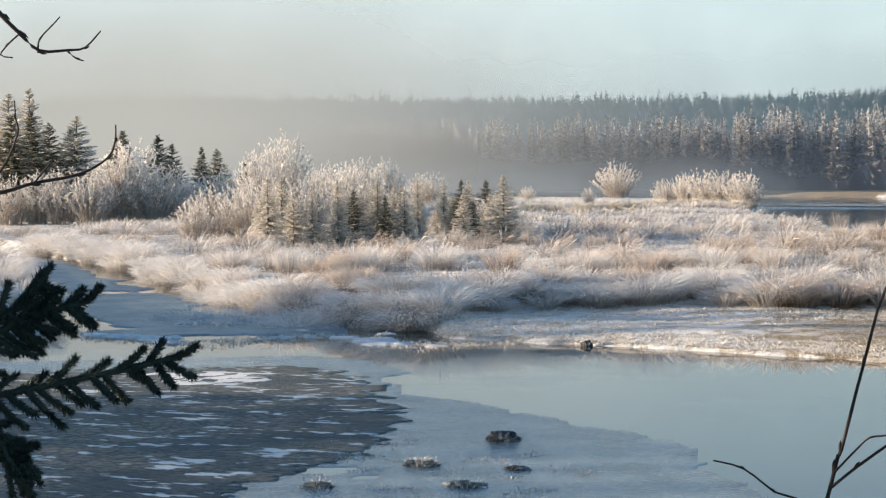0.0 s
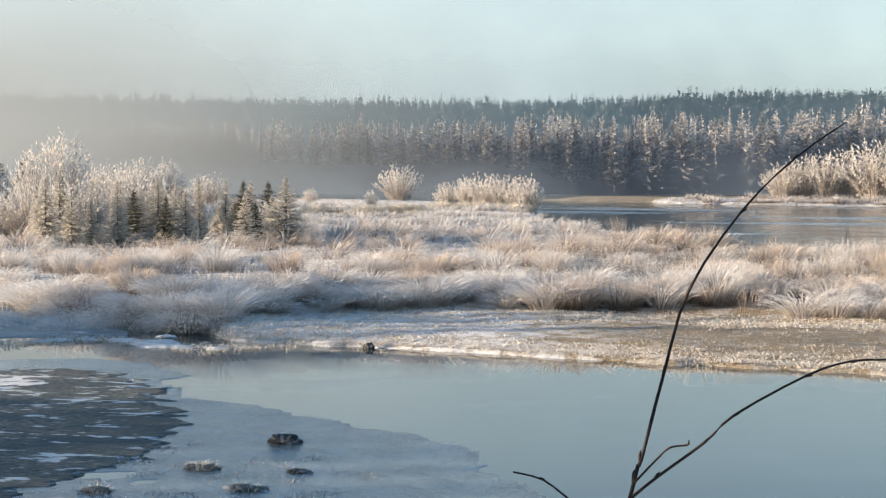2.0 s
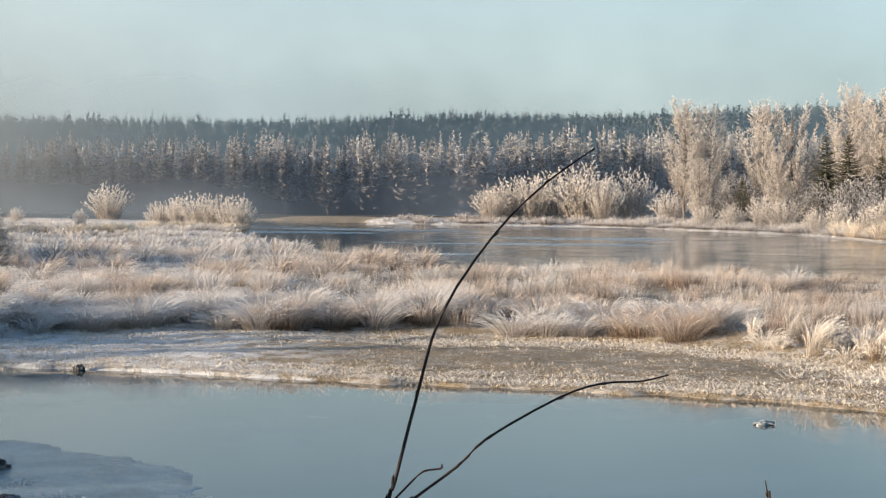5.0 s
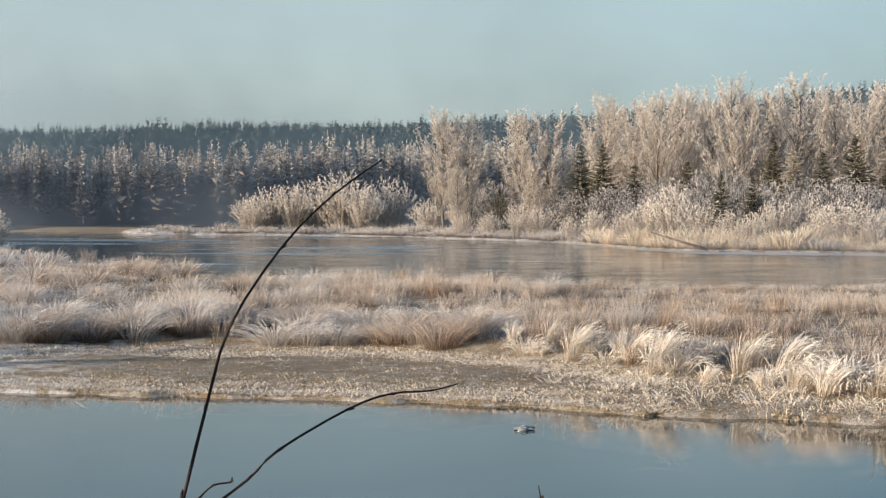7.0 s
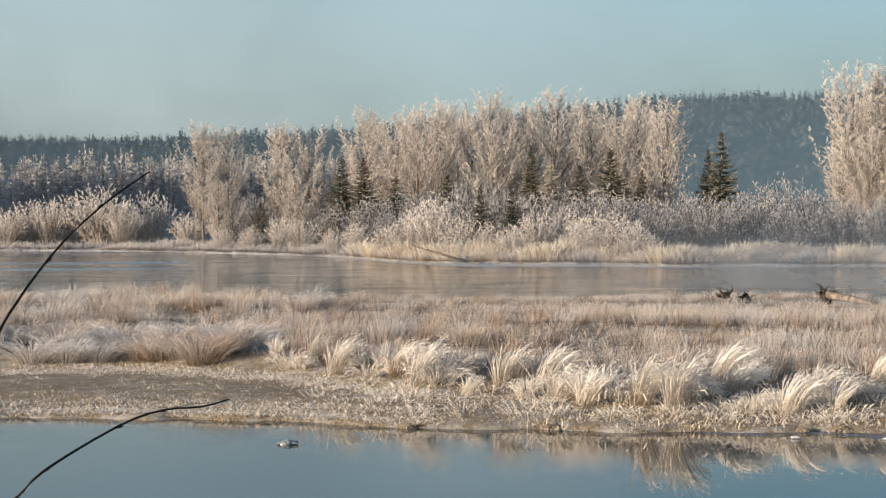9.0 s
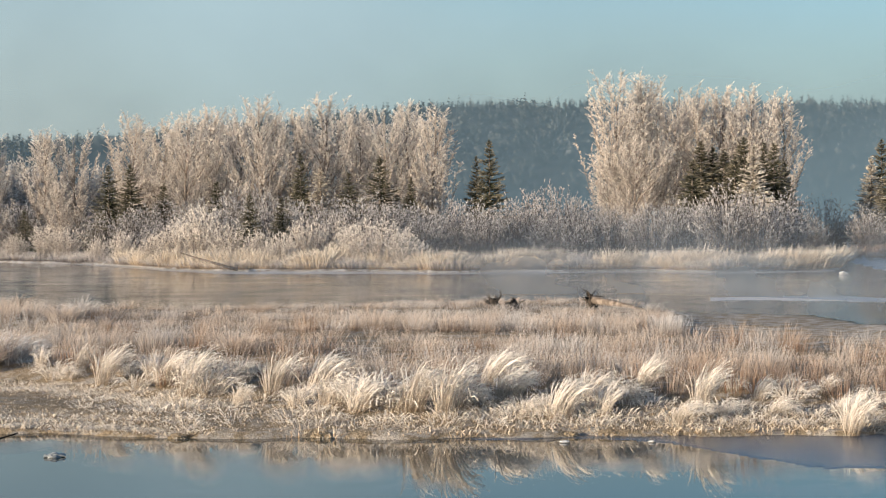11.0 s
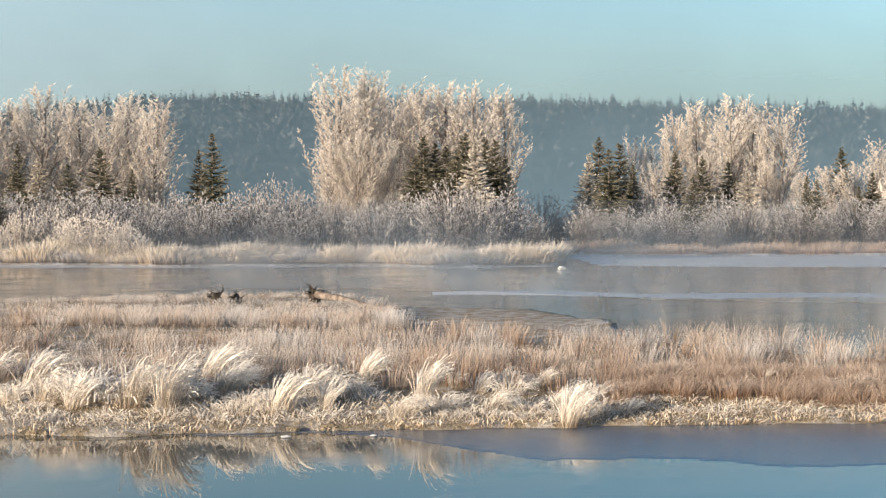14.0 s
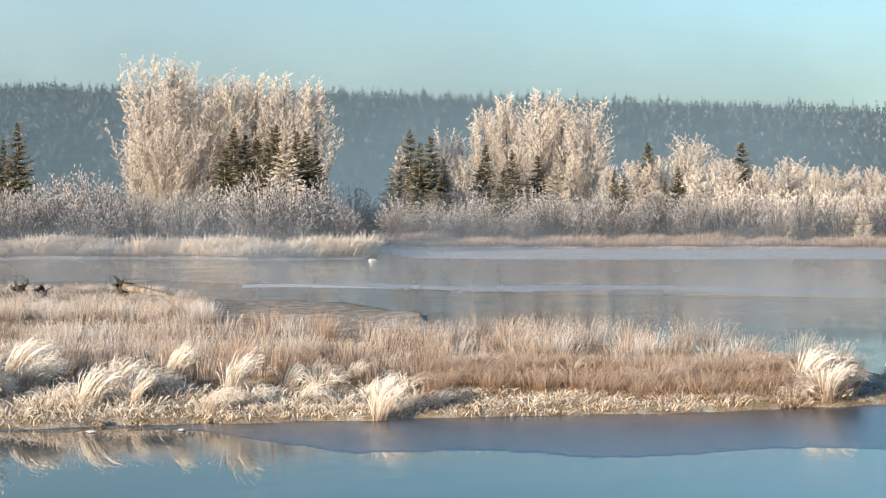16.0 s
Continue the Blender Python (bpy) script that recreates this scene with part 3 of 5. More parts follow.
MID_SPOTS = [(35.28, 265, 15.1), (36.28, 255, 11.3), (37.44, 255, 10.2), (38.18, 262, 11.5), (39.0, 258, 10.1), (39.81, 260, 10.4), (40.62, 262, 10.2), (41.5, 262, 10.8)]
plant(POPLARS, [(a, r, h * (1.06 if a < 16 else 0.99)) for a, r, h in POPLAR_SPOTS + POPLAR_RIGHT + POPLAR_BEHIND], "tall bare poplar thickly coated in hoar frost", "tree", "poplars on the far bank", 5, 0.12, 0.05, 1.2)
plant(POPLARS, [(19.0, 254, 14.5), (19.8, 252, 16.0), (20.7, 256, 15.0), (28.6, 280, 12.5), (30.3, 278, 14.0), (31.9, 280, 12.5), (0.4, 256, 9.5), (2.7, 254, 10.0)] + MID_SPOTS + [(a + 0.35, r + 8, h * 0.92) for a, r, h in MID_SPOTS] + [(33.0, 262, 10.5), (33.8, 258, 11.2), (34.5, 264, 11.8)], "young poplar white with hoar frost", "tree", "poplars on the far bank", 6, 0.25, 0.05, 1.4)

SPRUCES = [tree_kind("spruce", spruce_meshes(s, 12, wide=w), 12.0) for s, w in ((11, 0.29), (12, 0.25), (13, 0.33))]
FROSTED = [tree_kind("spruce", spruce_meshes(s, 12, wide=w, mat=M_SPRUCE_FROST), 12.0) for s, w in ((14, 0.29), (15, 0.34))]
DARK_SPOTS = [(4.13, 240, 11.5), (4.77, 245, 11.8), (12.17, 245, 12.9), (15.46, 245, 14.9), (15.06, 250, 12.9), (8.28, 197, 7.3), (9.21, 200, 6.9), (9.8, 246, 13.4),
              (5.74, 245, 9.4), (11.24, 240, 10.6), (21.76, 245, 14.4), (22.44, 243, 13.1), (23.03, 243, 14.8), (23.62, 250, 14.2), (26.99, 262, 15.0), (27.62, 262, 14.2),
              (29.27, 268, 13.2), (30.07, 265, 12.4), (30.83, 270, 11.7), (33.11, 250, 9.3), (34.11, 268, 13.6), (36.86, 290, 14.4), (34.62, 245, 7.8)]
plant(SPRUCES + FROSTED[:1], CLUMP, "dark spruce standing close among its neighbours", "tree", "spruces on the far bank", 19, 0.25, 0.05, 1.35)
plant(SPRUCES, DARK_SPOTS, "dark green spruce among frosted poplars", "tree", "spruces on the far bank", 7, 0.25, 0.05, 1.3)
LEFT_DARK = [(-35.03, 165, 9.0), (-34.46, 170, 9.6), (-33.94, 186, 9.0), (-33.3, 190, 8.6), (-31.81, 190, 8.3), (-30.79, 185, 7.7), (-30.38, 188, 6.9), (-29.5, 190, 6.7),
             (-29.05, 192, 6.5), (-28.18, 180, 5.1), (-35.7, 172, 9.2)]
plant(FROSTED, [(-35.6, 190, 11.0), (-35.1, 182, 11.6), (-34.5, 188, 12.4), (-33.15, 186, 9.6), (-32.0, 200, 7.8)], "tall spruce with brown frosted boughs", "tree", "spruces beyond the creek", 20, 0.15, 0.05, 1.35)
plant(SPRUCES, LEFT_DARK, "dark spruce rising behind frosted bushes", "tree", "spruces beyond the creek", 8, 0.15, 0.05, 1.6)
SMALL_SPOTS = [(-27.13, 104, 3.6), (-27.78, 106, 2.7), (-26.38, 103, 2.3), (-25.62, 102, 1.8), (-24.98, 105, 2.7), (-23.76, 107, 3.0), (-23.05, 103, 2.2), (-22.47, 101, 2.0),
               (-22.07, 104, 1.7), (-21.39, 102, 2.1), (-20.88, 101, 2.5), (-20.49, 101, 1.9), (-26.04, 108, 2.5), (-24.26, 104, 3.2)]
pick = random.Random(77)
SMALL_SPOTS += [(pick.uniform(-27.6, -20.4), pick.uniform(97, 112), pick.uniform(2.0, 3.4)) for i in range(30)]
plant(FROSTED + FROSTED + SPRUCES[2:], [(a, r, h * 1.1) for a, r, h in SMALL_SPOTS], "small spruce with frosted boughs in dry grass", "tree", "small spruces on the grass bar", 9, 0.25, 0.05, 1.25)

WILLOWS = [tree_kind("willow_bush", willow_meshes(s, 6, spread=w), 6.0, ("stem", "crown")) for s, w in ((21, 0.42), (22, 0.5), (23, 0.36), (24, 0.55))]
WHITE_BUSHES = [tree_kind("willow_bush", willow_meshes(s, 6, 66, spread=w, mat=M_CREAM, each=15, thick=0.0088), 6.0, ("stem", "crown")) for s, w in ((26, 0.5), (27, 0.42), (28, 0.36))]
LEFT_BUSHES = [(-32.79, 148, 3.5), (-32.21, 150, 4.3), (-31.66, 152, 5.7), (-30.97, 150, 3.9), (-30.39, 153, 3.9), (-29.9, 150, 2.7), (-29.07, 112, 2.9), (-29.74, 108, 2.1),
               (-28.4, 112, 2.5), (-20.17, 100, 1.7), (-35.07, 150, 3.4), (-26.12, 200, 4.0), (-25.44, 205, 4.4), (-24.77, 200, 4.6), (-24.0, 205, 4.7), (-22.82, 220, 3.3),
               (-24.43, 110, 3.4), (-25.3, 112, 3.6), (-28.0, 109, 3.0), (-27.4, 111, 3.2), (-22.3, 109, 2.2), (-21.0, 106, 2.0), (-33.6, 149, 3.8), (-34.3, 150, 3.6), (-29.2, 151, 3.5), (-28.6, 150, 3.8), (-23.6, 108, 2.6), (-26.7, 108, 3.2)]
plant(WHITE_BUSHES, [(a, r, h * 1.3) for a, r, h in LEFT_BUSHES], "leafless willow bush white with hoar frost", "bush", "willows on the grass bar", 10, 0.15, 0.05, 1.15)
plant(WHITE_BUSHES[2:], [(-27.87, 135, 6.6), (-27.05, 138, 7.8), (-31.7, 150, 7.0)], "young frosted tree among willow bushes", "tree", "", 11, 0.1, 0.05, 0.78)
ISLAND = [(-17.12, 287, 4.7), (-15.63, 222, 2.6), (-15.12, 220, 3.2), (-14.53, 218, 3.5), (-13.94, 216, 3.3), (-13.35, 213, 4.1), (-19.78, 240, 1.9), (-17.95, 205, 1.7)]
plant(WHITE_BUSHES, [(a, r, h * 1.35) for a, r, h in ISLAND], "round frosted willow bush on the low island", "bush", "willows on the island", 12, 0.25, 0.05, 1.25)
SPIT = [(-5.73, 290, 6.2), (-5.14, 292, 7.5), (-4.47, 290, 8.2), (-3.79, 292, 8.8), (-3.03, 290, 9.9), (-2.36, 286, 7.5), (-1.6, 292, 9.3), (-0.41, 280, 5.4), (0.44, 278, 5.1)]
SPIT += [(a + 0.4, r - 6, h * 0.72) for a, r, h in MID_SPOTS]
plant(WHITE_BUSHES, SPIT, "frosted willow bush at the river's edge", "bush", "willows on the far bank", 13, 0.25, 0.05, 1.3)


def willow_row(row, back, low, high, start, stop, thin=1.0):
    """One row of the hem of willows along the far bank."""
    rng = random.Random(31 + row)
    spots, az = [], start
    while az < stop:
        d = float(table(FAR, az)) + back + rng.uniform(-4, 4)
        if 24.6 < az < 25.9:
            d += 40
        spots.append((az, d, rng.uniform(low, high) * (1.25 if rng.random() < 0.15 else 1.0)))
        az += rng.uniform(0.55, 0.95) * thin
    return spots


HEM = "willows on the far bank"
plant(WHITE_BUSHES, willow_row(0, 8, 3.4, 5.6, 0.6, 13.0), "frosted willow bush at the river's edge", "bush", HEM, 14, 0.25, 0.05, 1.3)
plant(WILLOWS, willow_row(1, 20, 5.2, 7.6, 0.8, 42.5), "grey willow bush dusted with frost", "bush", HEM, 16, 0.25, 0.05, 1.15)
plant(WILLOWS, willow_row(2, 34, 6.6, 8.8, 1.0, 42.5, 1.25), "tall grey willow bush dusted with frost", "bush", HEM, 17, 0.25, 0.05, 1.1)
plant(WILLOWS, willow_row(3, 10, 5.2, 7.8, 26.6, 42.5, 1.2), "grey frosted willow bush behind rust-brown grass", "bush", HEM, 18, 0.25, 0.05, 1.2)


# ---- far woods ----
def spruce_card(rng, h, n, wide):
    """A far conifer as a ragged spindle of bough tips."""
    s = Soup()
    u = (np.arange(n) + rng.random(n)) / n
    g = rng.random(n) * 6.283
    reach = h * wide * (1.05 - u) ** 0.8 * (0.6 + 0.6 * rng.random(n))
    d = np.stack([np.cos(g), np.sin(g), -0.1 + 0.6 * u + 0.4 * rng.normal(size=n)], 1)
    base = np.stack([0 * u, 0 * u, h * (0.08 + 0.9 * u)], 1)
    s.spikes(base, unit(d), reach, h * (4.4 / n) * (1.3 - u), 0.05 + 0.6 * u, 0.3 + 0.7 * u, rng)
    s.spikes(np.array([[0, 0, 0.0]]), np.array([[0, 0, 1.0]]), np.array([h]), np.array([h * 0.03]), np.array([0.0]), np.array([0.9]), rng)
    return s.arrays()


def forest(name, mat, spots, kinds, label, seed):
    rng = np.random.default_rng(seed)
    az, d, h = spots
    z = heights(az, d) - 0.3
    x, y = d * np.sin(np.radians(az)), d * np.cos(np.radians(az))
    big = Soup()
    which = rng.integers(0, len(kinds), len(az))
    for i, (v, f, a) in enumerate(kinds):
        sel = np.where(which == i)[0]
        g = rng.random(len(sel)) * 6.283
        k = h[sel] * 1.0
        w = k * (0.8 + 0.5 * rng.random(len(sel)))
        vx = (v[None, :, 0] * np.cos(g)[:, None] - v[None, :, 1] * np.sin(g)[:, None]) * w[:, None] + x[sel][:, None]
        vy = (v[None, :, 0] * np.sin(g)[:, None] + v[None, :, 1] * np.cos(g)[:, None]) * w[:, None] + y[sel][:, None]
        vz = v[None, :, 2] * k[:, None] + z[sel][:, None]
        ff = (f[None] + (np.arange(len(sel)) * len(v))[:, None, None]).reshape(-1, 3)
        frost = np.clip(np.broadcast_to(a[None], vx.shape) * (0.45 + 0.8 * rng.random(len(sel)))[:, None], 0, 1)
        big.add(np.stack([vx, vy, vz], -1).reshape(-1, 3), ff, frost.ravel())
    return tagged(new(name, big.mesh(name, mat)), label, "forest", kind="stuff")


rng = np.random.default_rng(40)
far_kinds = [spruce_card(rng, 1.0, 88, w) for w in (0.15, 0.18, 0.13, 0.22)]
n = 2500
faz = -33 + 42 * rng.random(n) ** 0.92
fd = 348 + 60 * rng.random(n) ** 1.6 + np.maximum(0, faz + 6) * 3
fh = rng.uniform(9.5, 15.5, n) * np.interp(faz, [-20, -8, 2], [1.0, 1.05, 1.18]) + 1.5 * wobble(faz, faz, 1.1)
fd = fd + np.maximum(0, -14 - faz) * 4
forest("far_forest", M_FAR, (faz, fd, fh), far_kinds, "dense frosted spruce forest along the misty far shore", 41)
hill_kinds = [spruce_card(rng, 1.0, 11, w) for w in (0.22, 0.27, 0.32)]
n = 19000
haz = rng.uniform(-46, 50, n)
hd = 430 + 430 * rng.random(n) ** 0.8
hh = rng.uniform(2.8, 5.4, n) + 2.6 * (rng.random(n) > 0.92)
forest("hill_forest", M_HILL, (haz, hd, hh), hill_kinds, "dark spruce forest covering the low hills", 42)


# ---- grass ----
def arcs(rng, n, length, spread, tilt, end, wind, width, segs=4, fur=0, fur_len=0.05, heads=0.3, hook=1.6, fluff=0.9, loose=1.0):
    """A clump of n arching blades furred with frost: tilt and end are the lean from upright at foot and tip, in radians,
    wind how far all bend to +X, loose how much single blades stray. Gives places, triangles and how far up its blade each corner sits."""
    g = rng.random(n) * 6.283
    r = np.sqrt(rng.random(n))
    way = np.stack([np.cos(g) * r + wind * (0.6 + 0.8 * rng.random(n)), np.sin(g) * r], 1) + rng.normal(size=(n, 2)) * 0.25 * loose
    way /= np.linalg.norm(way, axis=1)[:, None] + 1e-6
    p = np.stack([np.cos(g) * r * spread, np.sin(g) * r * spread, np.full(n, -0.05)], 1)
    t0 = tilt * (0.3 + 0.9 * r) + 0.06 * rng.normal(size=n)
    t1 = end * (1 - 0.18 * loose + 0.75 * loose * (rng.random(n) - 0.5))
    step = length * (1 - 0.45 * loose * rng.random(n)) * (1 - 0.2 * r * r) / segs
    side = np.stack([-way[:, 1], way[:, 0], np.zeros(n)], 1) * 0.8 + rng.normal(size=(n, 3)) * 0.35
    side /= np.linalg.norm(side, axis=1)[:, None]
    rows, V, T, F = [p.copy()], [], [], []
    for i in range(segs):
        a = t0 + (t1 - t0) * ((i + 0.5) / segs) ** hook
        p = p + np.stack([way[:, 0] * np.sin(a), way[:, 1] * np.sin(a), np.cos(a)], 1) * step[:, None]
        rows.append(p.copy())
    for i, q in enumerate(rows[:-1]):
        k = i / segs
        w = (width * (0.65 + 0.7 * rng.random(n)) * (0.55 + 0.8 * k))[:, None] / 2
        V += [q - side * w, q + side * w]
        T += [np.full(n, k), np.full(n, k)]
    V.append(rows[-1])
    T.append(np.full(n, 1.0))
    V, T = np.stack(V, 1), np.stack(T, 1)
    per = V.shape[1]
    for i in range(segs - 1):
        F += [(2 * i, 2 * i + 1, 2 * i + 3), (2 * i, 2 * i + 3, 2 * i + 2)]
    F += [(2 * segs - 2, 2 * segs - 1, 2 * segs)]
    F = (np.array(F)[None] + (np.arange(n) * per)[:, None, None]).reshape(-1, 3)
    clump = Soup()
    clump.add(V.reshape(-1, 3), F, T.ravel())
    m = int(n * fur)
    if m:
        line = np.stack(rows, 1)
        pick = rng.integers(0, n, m)
        u = (heads + (1 - heads) * rng.random(m) ** 0.8) * segs * 0.999
        i = u.astype(int)
        a, b = line[pick, i], line[pick, i + 1]
        along = unit(b - a)
        d = unit(along * 0.7 + rng.normal(size=(m, 3)) * 0.5 + [0, 0, -0.15])
        clump.spikes(a + (b - a) * (u - i)[:, None], d, fur_len * (0.6 + 0.8 * rng.random(m)), np.full(m, width * fluff), u / segs * 0.9, np.full(m, 1.0), rng)
    return clump.arrays()


def sow(name, mat, x, y, z, scale, kinds, label, seed, turn=0.5):
    """Many tufts joined into one sheet of grass."""
    rng = np.random.default_rng(seed)
    big = Soup()
    which = rng.integers(0, len(kinds), len(x))
    for i, (v, f, a) in enumerate(kinds):
        sel = np.where(which == i)[0]
        g = rng.normal(size=len(sel)) * turn
        k = scale[sel]
        c, s = np.cos(g)[:, None], np.sin(g)[:, None]
        wide = (0.6 + 0.4 * k)[:, None]
        vx = (v[None, :, 0] * c - v[None, :, 1] * s) * wide + x[sel][:, None]
        vy = (v[None, :, 0] * s + v[None, :, 1] * c) * wide + y[sel][:, None]
        vz = v[None, :, 2] * k[:, None] + z[sel][:, None]
        ff = (f[None] + (np.arange(len(sel)) * len(v))[:, None, None]).reshape(-1, 3)
        big.add(np.stack([vx, vy, vz], -1).reshape(-1, 3), ff, np.broadcast_to(a[None], vx.shape).ravel())
    return tagged(new(name, big.mesh(name, mat)), label, "grass", kind="stuff")


def scatter(rng, n, az0, az1, d0, d1):
    """Even scatter over a piece of ring."""
    az = rng.uniform(az0, az1, n)
    d = np.sqrt(rng.uniform(d0 * d0, d1 * d1, n))
    return az, d


rng = np.random.default_rng(50)
# combed domes on the left of the bar, upright stands of fine stalks on the right, short grass between
DOMES = [arcs(rng, 300, le, 0.48, 0.42, en, wi, 0.014, 3, 3.0, 0.05, 0.35, 2.0, 1.0, 0.7) for le, en, wi in ((1.25, 1.6, 0.2), (1.3, 1.4, 0.35), (1.2, 1.9, 0.1), (1.3, 1.5, 0.25))]
FAR_DOMES = [arcs(rng, 85, le, 0.5, 0.7, en, 0.35, 0.034, 3, 0.0, 0.07, 0.3, 1.3) for le, en in ((1.6, 2.1), (1.7, 1.9))]
PLUMES = [arcs(rng, 80, le, 0.50, 0.20, en, wi, 0.012, 2, 5.5, 0.055, 0.40, 2.2, 0.9, 0.8) for le, en, wi in ((1.2, 0.8, 0.5), (1.3, 0.7, 0.3), (1.15, 1.1, 0.6), (1.25, 0.9, 0.0))]
SHORT = [arcs(rng, 20, 0.5, 0.6, 0.4, en, 0.3, 0.026, 2) for en in (1.2, 1.6, 1.0)]


def on_bar(az, d, x, y, inset=0.3):
    ok = (d > table(GRASS_FRONT, az) + inset) & (d < table(GRASS_BACK, az)) & (creek_gap(x, y) > 0.8)
    return ok & ~((np.abs(az + 5.2) < 1.0) & (d < 69)) & ~((np.abs(az + 6.5) < 1.6) & (np.abs(d - 92) < 5)) & ~((np.abs(az - 17.6) < 2.6) & (np.abs(d - 90) < 2.0))


def spaced(rng, n, gap, top):
    """Places on the bar that keep a gap between them."""
    az, d = scatter(rng, n, -36.8, 42, 42, top)
    x, y = d * np.sin(np.radians(az)), d * np.cos(np.radians(az))
    ok = on_bar(az, d, x, y, 0.5)
    taken, out = {}, []
    for i in np.where(ok)[0]:
        g = gap * (1 + max(0.0, (d[i] - 60) / 90))
        cell = (int(x[i] // 2), int(y[i] // 2))
        near = [p for a in (-1, 0, 1) for c in (-1, 0, 1) for p in taken.get((cell[0] + a, cell[1] + c), ())]
        if all((x[i] - p[0]) ** 2 + (y[i] - p[1]) ** 2 > g * g for p in near):
            taken.setdefault(cell, []).append((x[i], y[i]))
            out.append(i)
    return az[out], d[out], x[out], y[out]


az, d, x, y = spaced(rng, 60000, 0.92, 126)
crowd = rng.random(len(x)) < np.interp(az, [-37, -14, -4, 3], [0.12, 0.3, 0.8, 1.0])
plume_spots = np.stack([az, d, x, y])[:, crowd]
dome_spots = np.stack(spaced(rng, 26000, 1.55, 126))
dome_spots = dome_spots[:, rng.random(dome_spots.shape[1]) < np.where((dome_spots[0] > 27.6) & (dome_spots[1] < table(GRASS_FRONT, dome_spots[0]) + 2.2), 1.0, np.interp(dome_spots[0], [-37, -12, -2, 4, 9], [1.0, 0.95, 0.6, 0.2, 0.0]))]
az, d, x, y = np.concatenate([plume_spots, dome_spots], 1)
dome = np.arange(len(az)) >= plume_spots.shape[1]
# drifts: long rows across the view with hollows between them
bend = d + 4.5 * wobble(x * 0.7, y, 0.22) + 0.10 * x
lift = 0.62 * np.sin(bend * 6.283 / 11.5 + 1.1) + 0.55 * wobble(x * 0.9, y, 0.5) + 0.25 * wobble(x, y + 9, 1.3)
lift = np.maximum(lift, 0.8 * (1 - smooth(d - table(GRASS_FRONT, az), 1.5, 4.0)) * smooth(np.abs(az + 5), 6, 8) - 0.25)
behind = d - table(GRASS_FRONT, az)
lift = lift - 0.9 * smooth(behind, 1.0, 2.2) * (1 - smooth(behind, 3.2, 4.6)) * smooth(az, 4, 7) * (1 - smooth(az, 26, 28)) * smooth(wobble(x, y, 0.35), -0.35, 0.25)
stand = smooth(lift, -0.05, 0.15)
tall = np.clip(0.20 + 0.58 * stand + 0.28 * np.maximum(lift, 0) + 0.09 * rng.normal(size=len(x)), 0.14, 1.25)
tall = tall * np.where(az < -33, 0.65, 1.0)
tip_row = smooth(az, 27, 29) * (d < 57)
tall = np.where(tip_row > 0.5, np.where(d < table(GRASS_FRONT, az) + 2.4, 0.40, 0.84) + 0.16 * lift + 0.1 * rng.normal(size=len(x)), tall)
tall = tall * np.interp(az, [-37, -12, 2, 8, 26, 42], [1.1, 1.05, 0.95, 0.92, 0.9, 0.95])
tall = tall * (1 - 0.45 * smooth(d, 60, 86) * smooth(az, 1, 8))
tall = np.where(dome, np.clip(tall * 1.05, 0.5, 1.2), tall)
keep = (rng.random(len(x)) < np.where(dome, np.maximum(stand, tip_row), 0.40 + 0.60 * stand)) & ((tip_row < 0.5) | (rng.random(len(x)) < 0.8))
az, d, x, y, tall, dome, lift = az[keep], d[keep], x[keep], y[keep], tall[keep], dome[keep], lift[keep]
z = heights(az, d) - 0.03
shade = wobble(x * 0.5, y, 0.33) + 0.5 * rng.normal(size=len(x))
pale = (shade < np.interp(az, [-37, -12, 4, 42], [0.1, -0.1, -0.2, -0.35])) | ((tall < 0.5) & (tip_row[keep] < 0.5))
rust = ~pale & (shade + 0.3 * rng.normal(size=len(x)) > np.interp(az, [-37, 0, 16, 24, 42], [1.2, 0.9, 0.55, -0.1, -0.3]))
for name, mat, sel, kinds, label in (
        ("domed_grass", M_BLUEGRASS, dome & pale & (d < 82), DOMES, "domed clumps of tall grass bent under white frost"),
        ("straw_grass", M_REED, dome & ~pale & (d < 82), DOMES, "domed clumps of straw-coloured frosted grass"),
        ("low_domed_grass", M_BLUEGRASS, dome & pale & (d >= 82), FAR_DOMES, "domed clumps of frosted grass on the wide bar"),
        ("low_straw_grass", M_REED, dome & ~pale & (d >= 82), FAR_DOMES, "straw-coloured clumps of grass on the wide bar"),
        ("pale_grass", M_TAN, ~dome & pale, PLUMES, "tall pale grass with frosted plumes"),
        ("rust_grass", M_RUST, ~dome & rust, PLUMES, "rust-brown dry grass with frosted heads"),
        ("tan_grass", M_REED, ~dome & ~pale & ~rust, PLUMES, "tall tan grass with frosted plumes")):
    sow(name, mat, x[sel], y[sel], z[sel], tall[sel], kinds, label, 51, 0.5)
az = rng.uniform(27.4, 40.0, 260)
d = table(GRASS_FRONT, az) + rng.uniform(-0.2, 2.6, 260)
x, y = d * np.sin(np.radians(az)), d * np.cos(np.radians(az))
sow("low_rust_grass", M_RUST, x, y, heights(az, d) - 0.03, rng.uniform(0.28, 0.55, 260), PLUMES, "low brown grass mounds at the bar's tip", 62, 0.8)
az, d = scatter(rng, 5500, -36.8, 42, 42, 126)
x, y = d * np.sin(np.radians(az)), d * np.cos(np.radians(az))
keep = on_bar(az, d, x, y)
az, d, x, y = az[keep], d[keep], x[keep], y[keep]
size = np.clip(0.9 + 0.5 * wobble(x, y, 0.9), 0.35, 1.5)
white = az < 2 + 6 * wobble(x, y, 0.3)
sow("short_grass", M_REED, x[~white], y[~white], heights(az, d)[~white], size[~white], SHORT, "short straw-coloured grass between the clumps", 56, 3.0)
